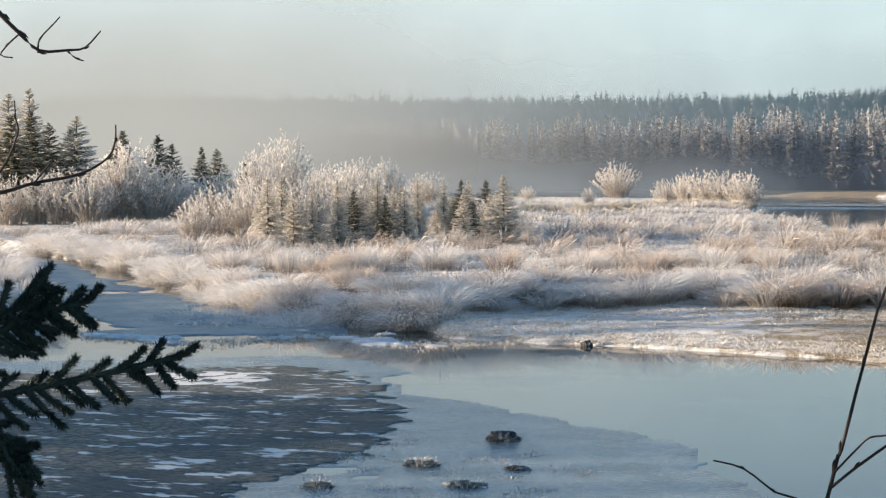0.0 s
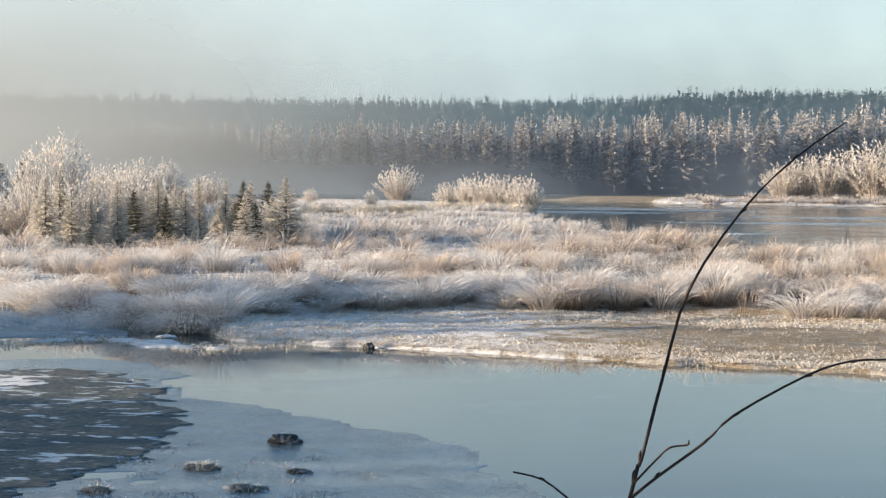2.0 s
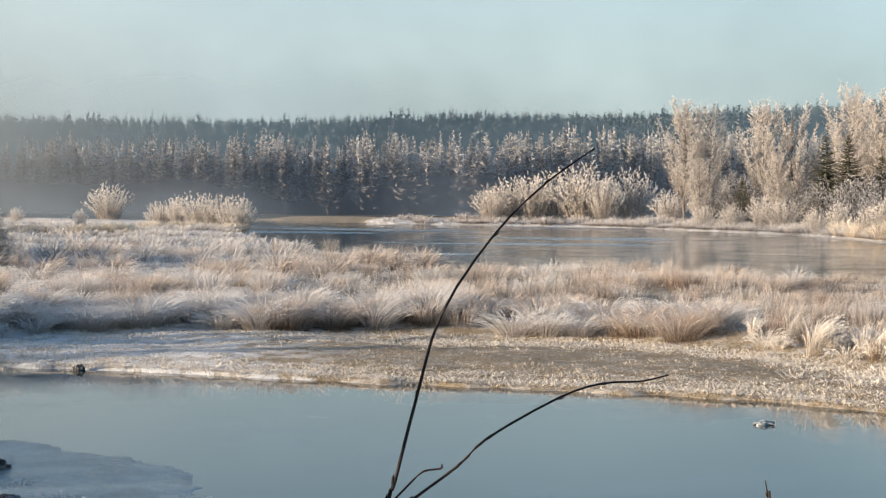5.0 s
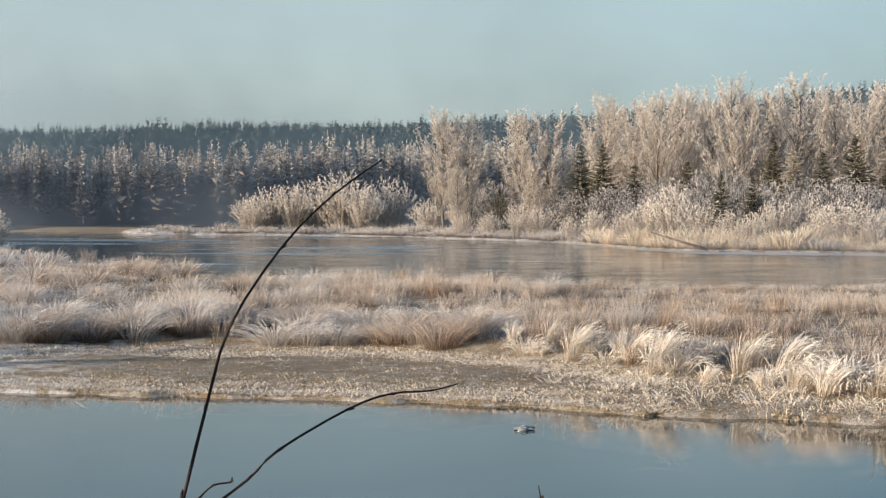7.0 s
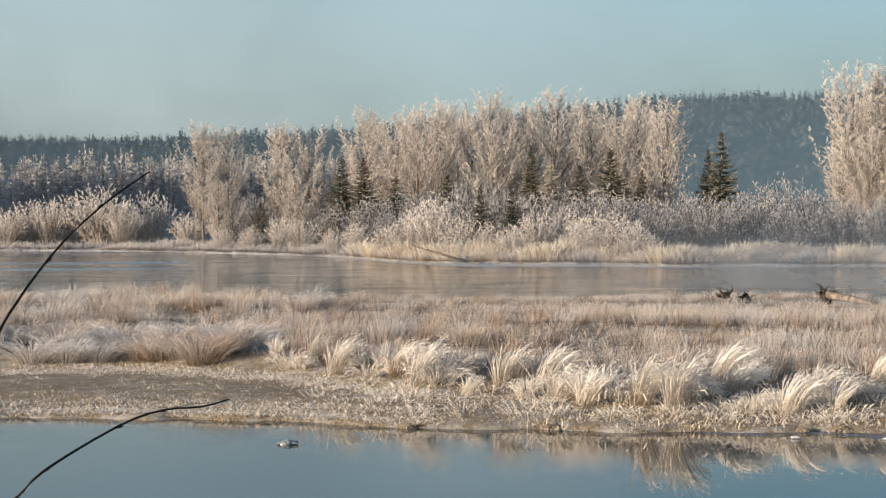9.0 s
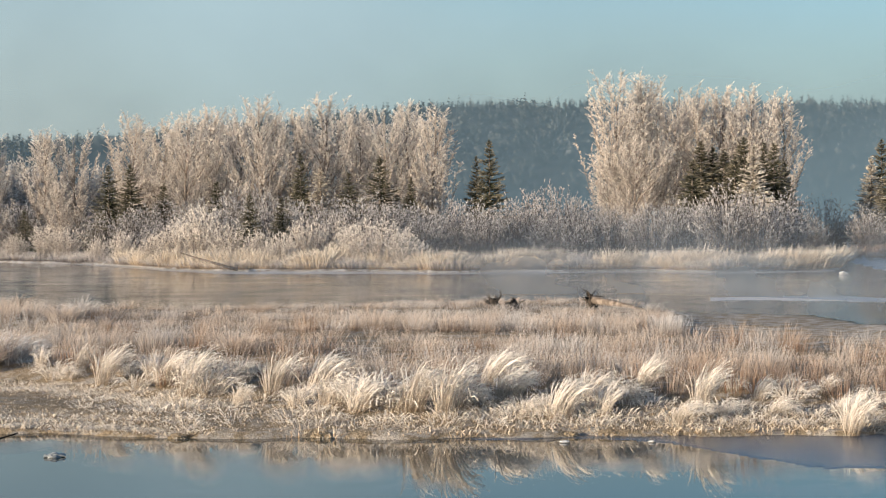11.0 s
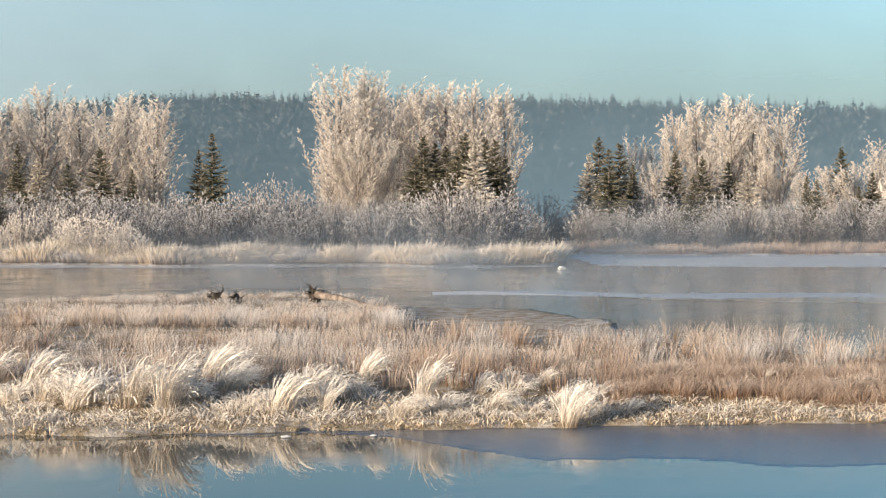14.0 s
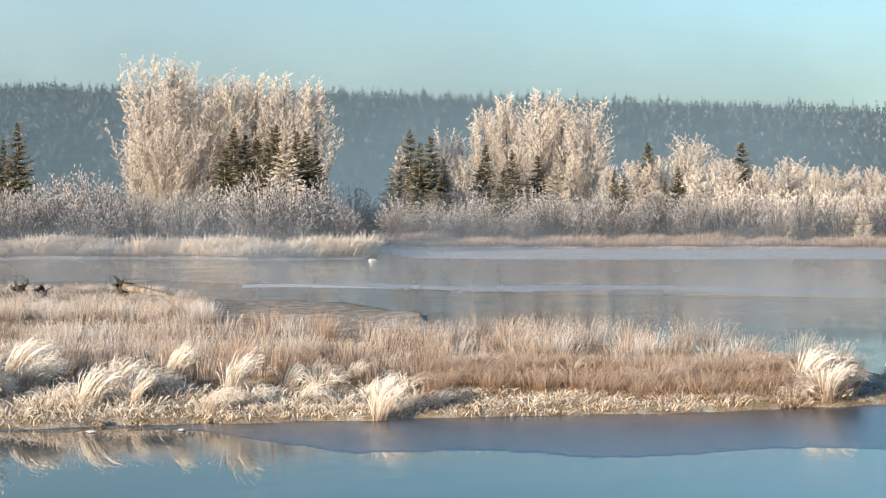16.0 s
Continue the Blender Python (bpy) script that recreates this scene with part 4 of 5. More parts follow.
sow("short_white_grass", M_BLUEGRASS, x[white], y[white], heights(az, d)[white], size[white], SHORT, "short white-frosted grass between the clumps", 59, 3.0)

# grass further off and on the far banks
FAR_TUFTS = [arcs(rng, 34, 1.3, 0.8, 0.3, 1.3, 0.4, 0.05, 2), arcs(rng, 34, 1.1, 0.9, 0.3, 1.6, 0.3, 0.055, 2)]
az, d = scatter(rng, 1900, -36.8, -10, 124, 262)
x, y = d * np.sin(np.radians(az)), d * np.cos(np.radians(az))
keep = (d < table(GRASS_BACK, az) + 30 * (az < -13.5)) & (d < table(BACK, az) - 4) & (wobble(x, y, 0.12) > -0.6)
az, d, x, y = az[keep], d[keep], x[keep], y[keep]
sow("meadow_grass", M_BLUEGRASS, x, y, heights(az, d), np.clip(0.75 + 0.3 * wobble(x, y, 0.3), 0.3, 1.2), FAR_TUFTS, "frosted meadow grass beyond the bar", 52)
n = 2000
az = rng.uniform(-9, 43, n)
d = table(FAR, az) + 0.6 + 10.0 * rng.random(n) ** 1.3
keep = (az > -3) | (rng.random(n) < 0.5)
az, d = az[keep], d[keep]
x, y = d * np.sin(np.radians(az)), d * np.cos(np.radians(az))
right = az > 25.9
hs = np.clip(0.95 + 0.75 * wobble(x, y, 0.45), 0.25, 1.9)
sow("bank_grass", M_TAN, x[~right], y[~right], heights(az, d)[~right], hs[~right], FAR_TUFTS, "pale frosted grass hanging over the far bank", 53)
mn = 560
maz = rng.uniform(4.5, 26.2, mn)
md = table(FAR, maz) + 1.2 + 4.5 * rng.random(mn) ** 1.2
mx, my = md * np.sin(np.radians(maz)), md * np.cos(np.radians(maz))
mh = np.clip(0.9 + 0.7 * wobble(mx, my, 0.6) + 0.12 * rng.normal(size=mn), 0.25, 1.4) * np.where(np.abs(maz - 18.3) < 0.5, 0.4, 1.0)
MOUNDS = [arcs(rng, 80, 2.1, 0.8, 0.35, en, 0.3, 0.06, 2) for en in (1.5, 1.8, 2.0)]
sow("bank_mounds", M_STUBBLE, mx, my, heights(maz, md), mh, MOUNDS, "cream mounds of frosted grass along the far bank", 63)
sow("bank_rust_grass", M_RUST, x[right], y[right], heights(az, d)[right], hs[right] * 1.1, FAR_TUFTS, "rust-coloured dry grass along the far bank", 54)

ring = np.random.default_rng(64)
iaz = np.concatenate([ring.uniform(-19.9, -16.5, 90), ring.uniform(-16.2, -12.6, 80)])
idist = np.where(iaz < -16.5, 178, 206) + ring.normal(size=170) * 1.2
ix, iy = idist * np.sin(np.radians(iaz)), idist * np.cos(np.radians(iaz))
sow("island_grass", M_STUBBLE, ix, iy, heights(iaz, idist), ring.uniform(0.35, 0.75, 170), MOUNDS, "cream frosted grass edging the low island", 65)

# the heavy white tufts along the near edge of the bar: each one a thing
TUFTS = []
for i, (n, le, sp, ti, en, wi) in enumerate((
        (120, 1.6, 0.24, 0.30, 2.0, 1.2), (130, 1.45, 0.30, 0.36, 2.6, 0.8), (110, 1.7, 0.22, 0.22, 1.7, 0.9), (130, 1.4, 0.36, 0.48, 2.8, 0.3), (110, 1.2, 0.30, 0.60, 3.0, 0.2),
        (260, 1.55, 0.42, 0.55, 2.0, 0.2), (260, 1.5, 0.50, 0.50, 2.3, 0.1), (250, 1.6, 0.40, 0.50, 1.8, 0.3),
        (260, 1.4, 0.42, 0.45, 1.5, 0.2), (260, 1.35, 0.46, 0.42, 1.7, 0.1), (250, 1.45, 0.40, 0.48, 1.4, 0.3))):
    near = i < 5
    v, f, a = arcs(np.random.default_rng(60 + i), n, le, sp, ti, en, wi, 0.018 if near else 0.014, 5, 16.0 if near else 5.0, 0.055, 0.12, 2.4 if near else 1.6, 0.75 if near else 0.9, 0.7 if near else 0.5)
    ob = new("sedge_tuft", mesh_from("sedge_tuft", v, f, M_SEDGE if i < 5 else M_DRAPE if i < 8 else M_REED, a))
    ob["height_m"] = 1.0
    TUFTS.append(ob)
rnd = random.Random(66)
tuft_spots = []
for i in range(165):
    az = -31.5 + 73 * (i + rnd.random()) / 165
    if rnd.random() < (0.8 if az < 2 else 0.06):
        continue
    if az > 27.5 and rnd.random() < 0.8:
        continue
    d = float(table(GRASS_FRONT, az)) + (rnd.uniform(-2.1, 1.6) if az > 4 else rnd.uniform(-0.9, 1.8))
    tuft_spots.append((az, d, rnd.uniform(0.5, 1.1) * (0.5 if az > 27.5 else 0.72 if az > 23 else 1.0) * (0.85 if az < 0 else 1.0)))


for i in range(95):
    seg = i % (len(CREEK_XY) - 2)
    k = rnd.random()
    p, q = CREEK_XY[seg], CREEK_XY[seg + 1]
    side = 1 if rnd.random() < 0.72 else -1
    nx, ny = (q[1] - p[1]), -(q[0] - p[0])
    ln = math.hypot(nx, ny)
    off = side * (p[2] + k * (q[2] - p[2]) + rnd.uniform(0.35, 1.5))
    cx, cy = p[0] + k * (q[0] - p[0]) + nx / ln * off, p[1] + k * (q[1] - p[1]) + ny / ln * off
    ca, cd = math.degrees(math.atan2(cx, cy)), math.hypot(cx, cy)
    if cd > float(table(SHORE, ca)) + 0.8 and float(creek_gap(np.array([cx]), np.array([cy]))[0]) > 0.25:
        tuft_spots.append((ca, cd, rnd.uniform(0.75, 1.2)))
for i in range(85):
    ca = -29.8 + 18.5 * (i + rnd.random()) / 85
    tuft_spots.append((ca, float(table(GRASS_FRONT, ca)) + rnd.uniform(-0.8, 2.4), rnd.uniform(0.55, 1.1)))
for i in range(30):
    ca = -11.5 + 13.0 * (i + 0.7 * rnd.random()) / 30
    tuft_spots.append((ca, float(table(GRASS_FRONT, ca)) + rnd.uniform(-0.5, 3.4), rnd.uniform(0.6, 1.0)))


tuft_spots += [(38.3 + 0.16 * i, 45.0 + 0.5 * (i % 3), 0.6 + 0.12 * (i % 4)) for i in range(0, 10, 2)]


def set_tufts(spots):
    r = random.Random(67)
    for i, (az, d, k) in enumerate(spots):
        src = TUFTS[i % 5] if az > 2 else TUFTS[(8 if -12 < az and i % 2 else 5) + i % 3]
        ob = copy_thing(src, Matrix.Translation(at_ground(az, d, 0.02)) @ Matrix.Rotation(r.gauss(0, 0.7), 4, "Z"))
        ob.scale = (k * r.uniform(0.85, 1.25), k * r.uniform(0.85, 1.25), k)
        tagged(ob, "arching grass tuft heavy with white frost" if az > 3 else "tan grass tuft with frosted tips" if src in TUFTS[8:] else "bent grass tuft furred with frost", "grass tuft", "grass tufts along the bar's edge")


set_tufts(tuft_spots)

# low frost-furred stubble on the shore
STUBS = [arcs(rng, 9, 0.22, 0.22, 0.6, 1.4, 0.2, 0.026, 2), arcs(rng, 9, 0.18, 0.25, 0.5, 1.8, -0.2, 0.028, 2)]
n = 7000
az = rng.uniform(-24, 42, n)
span = table(GRASS_FRONT, az) - table(SHORE, az)
u = rng.random(n)
d = table(SHORE, az) + 0.15 + u * span
bare = (az < 6) & (u > np.interp(az, [-22, -12, 6], [0.45, 0.22, 0.28])) & (u < 0.75) & (rng.random(n) < 0.66)
keep = ~bare & ((az < 7) | (rng.random(n) < 0.4))
az, d = az[keep], d[keep]
x, y = d * np.sin(np.radians(az)), d * np.cos(np.radians(az))
sow("shore_stubble", M_STUBBLE, x, y, heights(az, d), rng.uniform(0.5, 1.3, len(x)) * np.interp(az, [-20, 4, 10, 42], [0.7, 0.7, 1.25, 1.1]), STUBS, "low frost-furred stubble on the silt shore", 55, 3.0)

# sedge hanging down the low bank between the tufts and the water
HANG = [arcs(rng, 22, 0.50, 0.3, 0.5, en, wi, 0.016, 3, 3.0, 0.035, 0.2, 1.6, 0.8) for en, wi in ((2.0, 0.3), (2.4, -0.3), (1.7, 0.5))]
n = 330
az = rng.uniform(2, 42, n)
span = table(GRASS_FRONT, az) - table(SHORE, az)
d = table(SHORE, az) + 0.5 + (span - 0.6) * rng.random(n) ** 0.8
x, y = d * np.sin(np.radians(az)), d * np.cos(np.radians(az))
sow("bank_sedge", M_SEDGE, x, y, heights(az, d), rng.uniform(0.5, 1.2, n) * np.interp(az, [2, 7, 27, 30, 42], [0.5, 1.0, 1.0, 0.7, 0.6]), HANG, "straw and white sedge hanging over the low bank", 57, 3.0)

# white frost stubble edging the bare silt
n = 6000
az = rng.uniform(-29, 7, n)
span = table(GRASS_FRONT, az) - table(SHORE, az)
edge = rng.random(n) < 0.5
d = np.where(edge, table(SHORE, az) + 0.25 + 1.6 * rng.random(n) ** 1.5, table(GRASS_FRONT, az) - 0.25 - (0.25 + 0.45 * smooth(-az, 8, 20)) * span * rng.random(n))
x, y = d * np.sin(np.radians(az)), d * np.cos(np.radians(az))
sow("frost_stubble", M_SEDGE, x, y, heights(az, d), rng.uniform(0.45, 1.0, n), STUBS, "white frost stubble edging the bare silt", 58, 3.0)


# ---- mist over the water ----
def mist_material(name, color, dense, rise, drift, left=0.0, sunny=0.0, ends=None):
    """Colour and opacity of a translucent mist sheet: denser low down and in drifts, and towards -X where left is set.
    """
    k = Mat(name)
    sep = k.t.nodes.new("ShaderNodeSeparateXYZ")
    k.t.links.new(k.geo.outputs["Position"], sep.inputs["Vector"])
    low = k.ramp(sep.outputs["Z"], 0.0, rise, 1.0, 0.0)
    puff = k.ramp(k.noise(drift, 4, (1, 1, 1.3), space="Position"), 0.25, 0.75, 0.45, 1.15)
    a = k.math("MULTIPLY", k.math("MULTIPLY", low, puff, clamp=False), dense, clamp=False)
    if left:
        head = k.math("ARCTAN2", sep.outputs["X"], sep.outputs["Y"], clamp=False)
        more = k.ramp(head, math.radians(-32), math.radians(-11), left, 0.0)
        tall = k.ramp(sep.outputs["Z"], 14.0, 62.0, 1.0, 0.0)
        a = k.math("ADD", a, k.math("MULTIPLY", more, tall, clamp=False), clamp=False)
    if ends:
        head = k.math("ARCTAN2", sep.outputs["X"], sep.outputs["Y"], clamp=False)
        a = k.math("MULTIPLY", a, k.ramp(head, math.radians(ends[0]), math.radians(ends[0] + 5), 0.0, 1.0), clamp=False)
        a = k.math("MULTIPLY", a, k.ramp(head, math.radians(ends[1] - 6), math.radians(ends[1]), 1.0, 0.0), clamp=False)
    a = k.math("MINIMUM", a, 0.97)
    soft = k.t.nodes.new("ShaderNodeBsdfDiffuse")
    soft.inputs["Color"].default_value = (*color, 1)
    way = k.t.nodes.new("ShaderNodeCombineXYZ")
    # one fixed normal, so the whole sheet is lit alike
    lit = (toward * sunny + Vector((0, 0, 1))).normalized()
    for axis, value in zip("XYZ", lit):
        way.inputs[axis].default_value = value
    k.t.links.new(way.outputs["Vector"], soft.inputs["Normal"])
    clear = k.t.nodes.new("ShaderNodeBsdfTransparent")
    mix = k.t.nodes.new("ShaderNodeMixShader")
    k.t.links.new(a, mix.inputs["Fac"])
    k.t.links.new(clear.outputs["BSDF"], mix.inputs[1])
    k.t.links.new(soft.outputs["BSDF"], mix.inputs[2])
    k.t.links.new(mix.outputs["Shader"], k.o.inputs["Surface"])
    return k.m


def mist_sheet(name, mat, line, height, label):
    """A translucent sheet in place of mist, standing along a line of (heading, distance)."""
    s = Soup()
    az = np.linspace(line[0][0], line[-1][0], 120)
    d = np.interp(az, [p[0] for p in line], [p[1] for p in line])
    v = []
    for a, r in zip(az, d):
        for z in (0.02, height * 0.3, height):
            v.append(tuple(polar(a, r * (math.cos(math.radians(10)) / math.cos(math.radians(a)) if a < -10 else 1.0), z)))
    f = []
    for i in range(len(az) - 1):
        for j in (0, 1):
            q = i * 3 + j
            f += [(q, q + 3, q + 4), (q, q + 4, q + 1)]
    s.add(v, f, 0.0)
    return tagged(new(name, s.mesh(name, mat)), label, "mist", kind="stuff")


# haze is painted on standing sheets; their blue imitates distance
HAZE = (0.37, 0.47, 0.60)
mist_sheet("hill_haze", mist_material("hill_haze", (0.185, 0.305, 0.42), 0.84, 80.0, 0.008, 0.0, 0.3), [(-72, 420), (52, 420)], 90, "blue winter haze in front of the wooded hills")
mist_sheet("fog_bank", mist_material("fog_bank", (0.34, 0.39, 0.44), 0.0, 80.0, 0.008, 0.95, 0.9), [(-72, 322), (7, 322)], 100, "pale sunlit fog bank hiding the hills")
mist_sheet("shore_mist", mist_material("shore_mist", HAZE, 0.66, 17.0, 0.02, 0.0, 0.0, (-80, 5)), [(-72, 338), (-9, 338), (-6, 332), (5, 335)], 30, "cold mist lying at the foot of the far forest")
mist_sheet("river_mist", mist_material("river_mist", HAZE, 0.45, 9.0, 0.04, 0.0, 0.4, (-72, -9)), [(-72, 296), (-9, 296)], 14, "thin mist over the far river")
mist_sheet("channel_steam", mist_material("channel_steam", HAZE, 0.17, 4.0, 0.10, 0.0, 0.2, (-9, 50)), [(-9, 160), (5, 150), (20, 150), (27, 150), (45, 140)], 5.5, "steam rising from the open channel")
mist_sheet("channel_steam", mist_material("near_steam", HAZE, 0.55, 7.0, 0.12, 0.0, 0.2, (10, 52)), [(10, 120), (20, 122), (29, 105), (45, 100)], 5.5, "steam rising from the open channel")
mist_sheet("bank_steam", mist_material("bank_steam", HAZE, 0.09, 6.0, 0.05, 0.0, 0.2, (-4, 52)), [(-4, 268), (6, 196), (8, 183), (24, 168), (27, 215), (45, 225)], 8, "thin steam against the far bank's willows")


# ---- ice ----
def field(x, y, s, seed=0.0):
    """Ragged noise over arrays, about -1..1."""
    k = 0.3 * s
    flat = [noise.fractal(Vector((p * k, q * k, seed)), 0.9, 2.1, 4) for p, q in zip(np.ravel(x), np.ravel(y))]
    return np.array(flat).reshape(np.shape(x)) * 1.3


def ice_sheet(name, mat, az0, az1, d0, d1, step, inside, z, label, rough=0.01, kind="stuff", category="ice"):
    """A thin ragged sheet of ice: the cells of a fine net that lie inside, with their edges turned down into the water."""
    az = np.arange(az0, az1, math.degrees(step / d0))
    d = np.arange(d0, d1, step * 1.6)
    A, D = np.meshgrid(az, d, indexing="ij")
    X, Y = D * np.sin(np.radians(A)), D * np.cos(np.radians(A))
    val = inside(A, D, X, Y)
    Z = np.where(val > 0, z + rough * (0.5 + 0.5 * field(X, Y, 6.0)) * np.clip(val * 6, 0, 1), -0.03)
    n, m = A.shape
    idx = np.arange(n * m).reshape(n, m)
    a, b, c, e = idx[:-1, :-1].ravel(), idx[1:, :-1].ravel(), idx[1:, 1:].ravel(), idx[:-1, 1:].ravel()
    vv = (val > 0).ravel()
    some = vv[a] | vv[b] | vv[c] | vv[e]
    a, b, c, e = a[some], b[some], c[some], e[some]
    tris = np.concatenate([np.stack([a, c, b], 1), np.stack([a, e, c], 1)])
    used = np.unique(tris)
    remap = np.zeros(n * m, np.int32)
    remap[used] = np.arange(len(used))
    v = np.stack([X, Y, Z], -1).reshape(-1, 3)[used]
    me = mesh_from(name, v, remap[tris], mat, smooth=True)
    return tagged(new(name, me), label, category, kind=kind)


def slush_area(A, D, X, Y):
    edge = np.interp(D, [24, 27, 30, 34, 38, 43, 44.5], [-32.0, -28.5, -25.0, -23.6, -24.2, -25.1, -27.5])
    body = np.minimum(np.clip((edge - A) / 1.6, -1, 1), np.clip((44.0 - D) / 2.0, -1, 1))
    return body + 0.42 * field(X * 0.7, Y, 9.0, 3.0) + 0.3 * field(X * 0.6, Y, 2.6, 1.0) + 0.07


def skim_area(A, D, X, Y):
    edge = np.interp(D, [24, 31, 34, 38, 46], [-11.5, -14.5, -18.0, -21.5, -25.5])
    return np.clip((edge - A) / 2.0, -1, 1) + 0.9 * field(X, Y * 1.2, 0.8, 8.0) - 0.15


ice_sheet("skim_ice", M_SKIM, -37, -11, 25, 47, 0.13, skim_area, 0.008, "thin grey skim ice on the river", 0.004)
ice_sheet("slush_ice", M_SLUSH, -37, -20.5, 25, 46, 0.07, slush_area, 0.018, "brown slush ice frozen in ragged rafts", 0.02)


# the sunlit strip of ice, drawn as a paler sheet
def sunlit_patch(A, D, X, Y):
    return 0.55 - np.hypot((A + 29.2) / 2.6, (D - 42.2) / 1.5) * 0.6 + 0.25 * field(X * 0.6, Y, 2.2, 6.0)


ice_sheet("cream_ice", M_SUNLIT_ICE, -33, -25.5, 39.5, 44.5, 0.08, sunlit_patch, 0.026, "smooth pale ice coloured as sunlit between rafts of slush", 0.006)


def edge_ice(A, D, X, Y):
    rim = 35.3 + 0.35 * np.sin(A * 0.7) + np.interp(A, [18, 25, 32, 42], [4.8, 0.5, 0.0, 2.2])
    return np.minimum((D - rim) / 1.0 + 0.35 * field(X * 0.5, Y, 0.8, 11.0), 1.0)


ice_sheet("edge_ice", M_EDGE, 13.5, 45, 33.5, 46, 0.16, edge_ice, 0.006, "thin dark ice fringing the bar's shore", 0.003)


def creek_ice(A, D, X, Y):
    return np.clip(-creek_gap(X, Y) / 1.5, -1, 1) - 2.0 * np.clip((53.5 - D) / 2.0, 0, 1) + 0.9 * field(X, Y * 1.3, 0.6, 5.0) - 0.38


ice_sheet("creek_ice", M_CREEK, -36, -25, 51, 115, 0.14, creek_ice, 0.02, "pale broken ice in the creek mouth", 0.02)


def brash(A, D, X, Y):
    line = 50.5 + 1.2 * np.sin(A * 0.9) + (-24 - A) * 0.25
    return -0.06 - np.abs(D - line) / 2.6 + 0.8 * field(X * 0.7, Y * 1.3, 2.4, 1.0) - np.clip((A + 17) / 3, 0, 2)


ice_sheet("brash_ice", M_CRUST, -33, -22, 47, 55, 0.10, brash, 0.03, "frosted brash ice along the shore", 0.07)


def shelf(A, D, X, Y):
    f = table(FAR, A)
    out = np.interp(A, [2, 5, 8, 14, 24, 26, 27, 42], [0.5, 4, 7, 3, 3, 4, 46, 50])
    return (out - (f - D)) / 6.0 + 0.5 * field(X * 0.5, Y, 0.12, 2.0)


ice_sheet("shelf_ice", M_SHELF, 2, 43, 150, 245, 0.7, shelf, 0.02, "smooth frosted shelf ice along the far bank", 0.02)


def bar_ice(A, D, X, Y):
    return 1.05 - np.abs(D - 112 - 1.6 * np.sin(A * 0.6)) / 5.0 - np.abs(A - 30.5) / 9.0 + 0.55 * field(X * 0.35, Y * 1.2, 0.22, 4.0)


ice_sheet("channel_ice", M_CRUST, 22, 41, 104, 122, 0.5, bar_ice, 0.02, "pale ice tongue in the open channel", 0.02)


def far_floes(A, D, X, Y):
    return 0.5 * field(X * 0.5, Y * 1.6, 0.10, 7.0) - 0.06 - np.abs(D - 200) / 260


ice_sheet("far_floes", M_ICE, -13, 3, 128, 290, 0.8, far_floes, 0.02, "grey floes and slush drifting on the channel", 0.02)


n = 650
az = np.random.default_rng(74).uniform(-33, -19, n)
d = 50.5 + 1.2 * np.sin(az * 0.9) + (-24 - az) * 0.25 + np.random.default_rng(75).normal(size=n) * 0.7
x, y = d * np.sin(np.radians(az)), d * np.cos(np.radians(az))
sow("brash_stubble", M_SEDGE, x, y, np.full(n, 0.03), np.random.default_rng(76).uniform(0.2, 0.8, n), STUBS, "frost-furred stalks caught in the brash ice", 77, 3.0)


n = 900
gen = np.random.default_rng(78)
az = gen.uniform(-26.5, -17, n)
row = gen.integers(0, 4, n)
d = np.array([26.6, 28.2, 29.6, 31.5])[row] + 0.35 * np.sin(az * 2.3 + row) + gen.normal(size=n) * 0.16
keep = (np.sin(az * 3.1 + row * 2.0) + np.sin(az * 7.7 + row) > 0.35) & (az < np.array([-18.2, -17.5, -19.5, -22.5])[row])
az, d = az[keep], d[keep]
x, y = d * np.sin(np.radians(az)), d * np.cos(np.radians(az))
sow("frost_flowers", M_BLUEGRASS, x, y, np.full(len(x), 0.01), gen.uniform(0.2, 0.55, len(x)), STUBS, "frost flowers and frozen stalks on the skim ice", 79, 3.0)


# ---- driftwood, stumps and floes ----
def log_thing(name, pieces, label, category, mat=None, part_names=None):
    """A thing of tapered limbs, each a part: (places, radii)."""
    top = new(name)
    top.location = pieces[0][0][0]
    for i, (pts, radii) in enumerate(pieces):
        s = Soup()
        s.tube([Vector(p) - top.location for p in pts], radii, 7)
        called = (part_names or ["root"])[min(i, len(part_names or [1]) - 1)]
        part(called, s.mesh(name, mat or (M_DRIFT if called == "root" else M_BARK), True), top)
    return tagged(top, label, category)


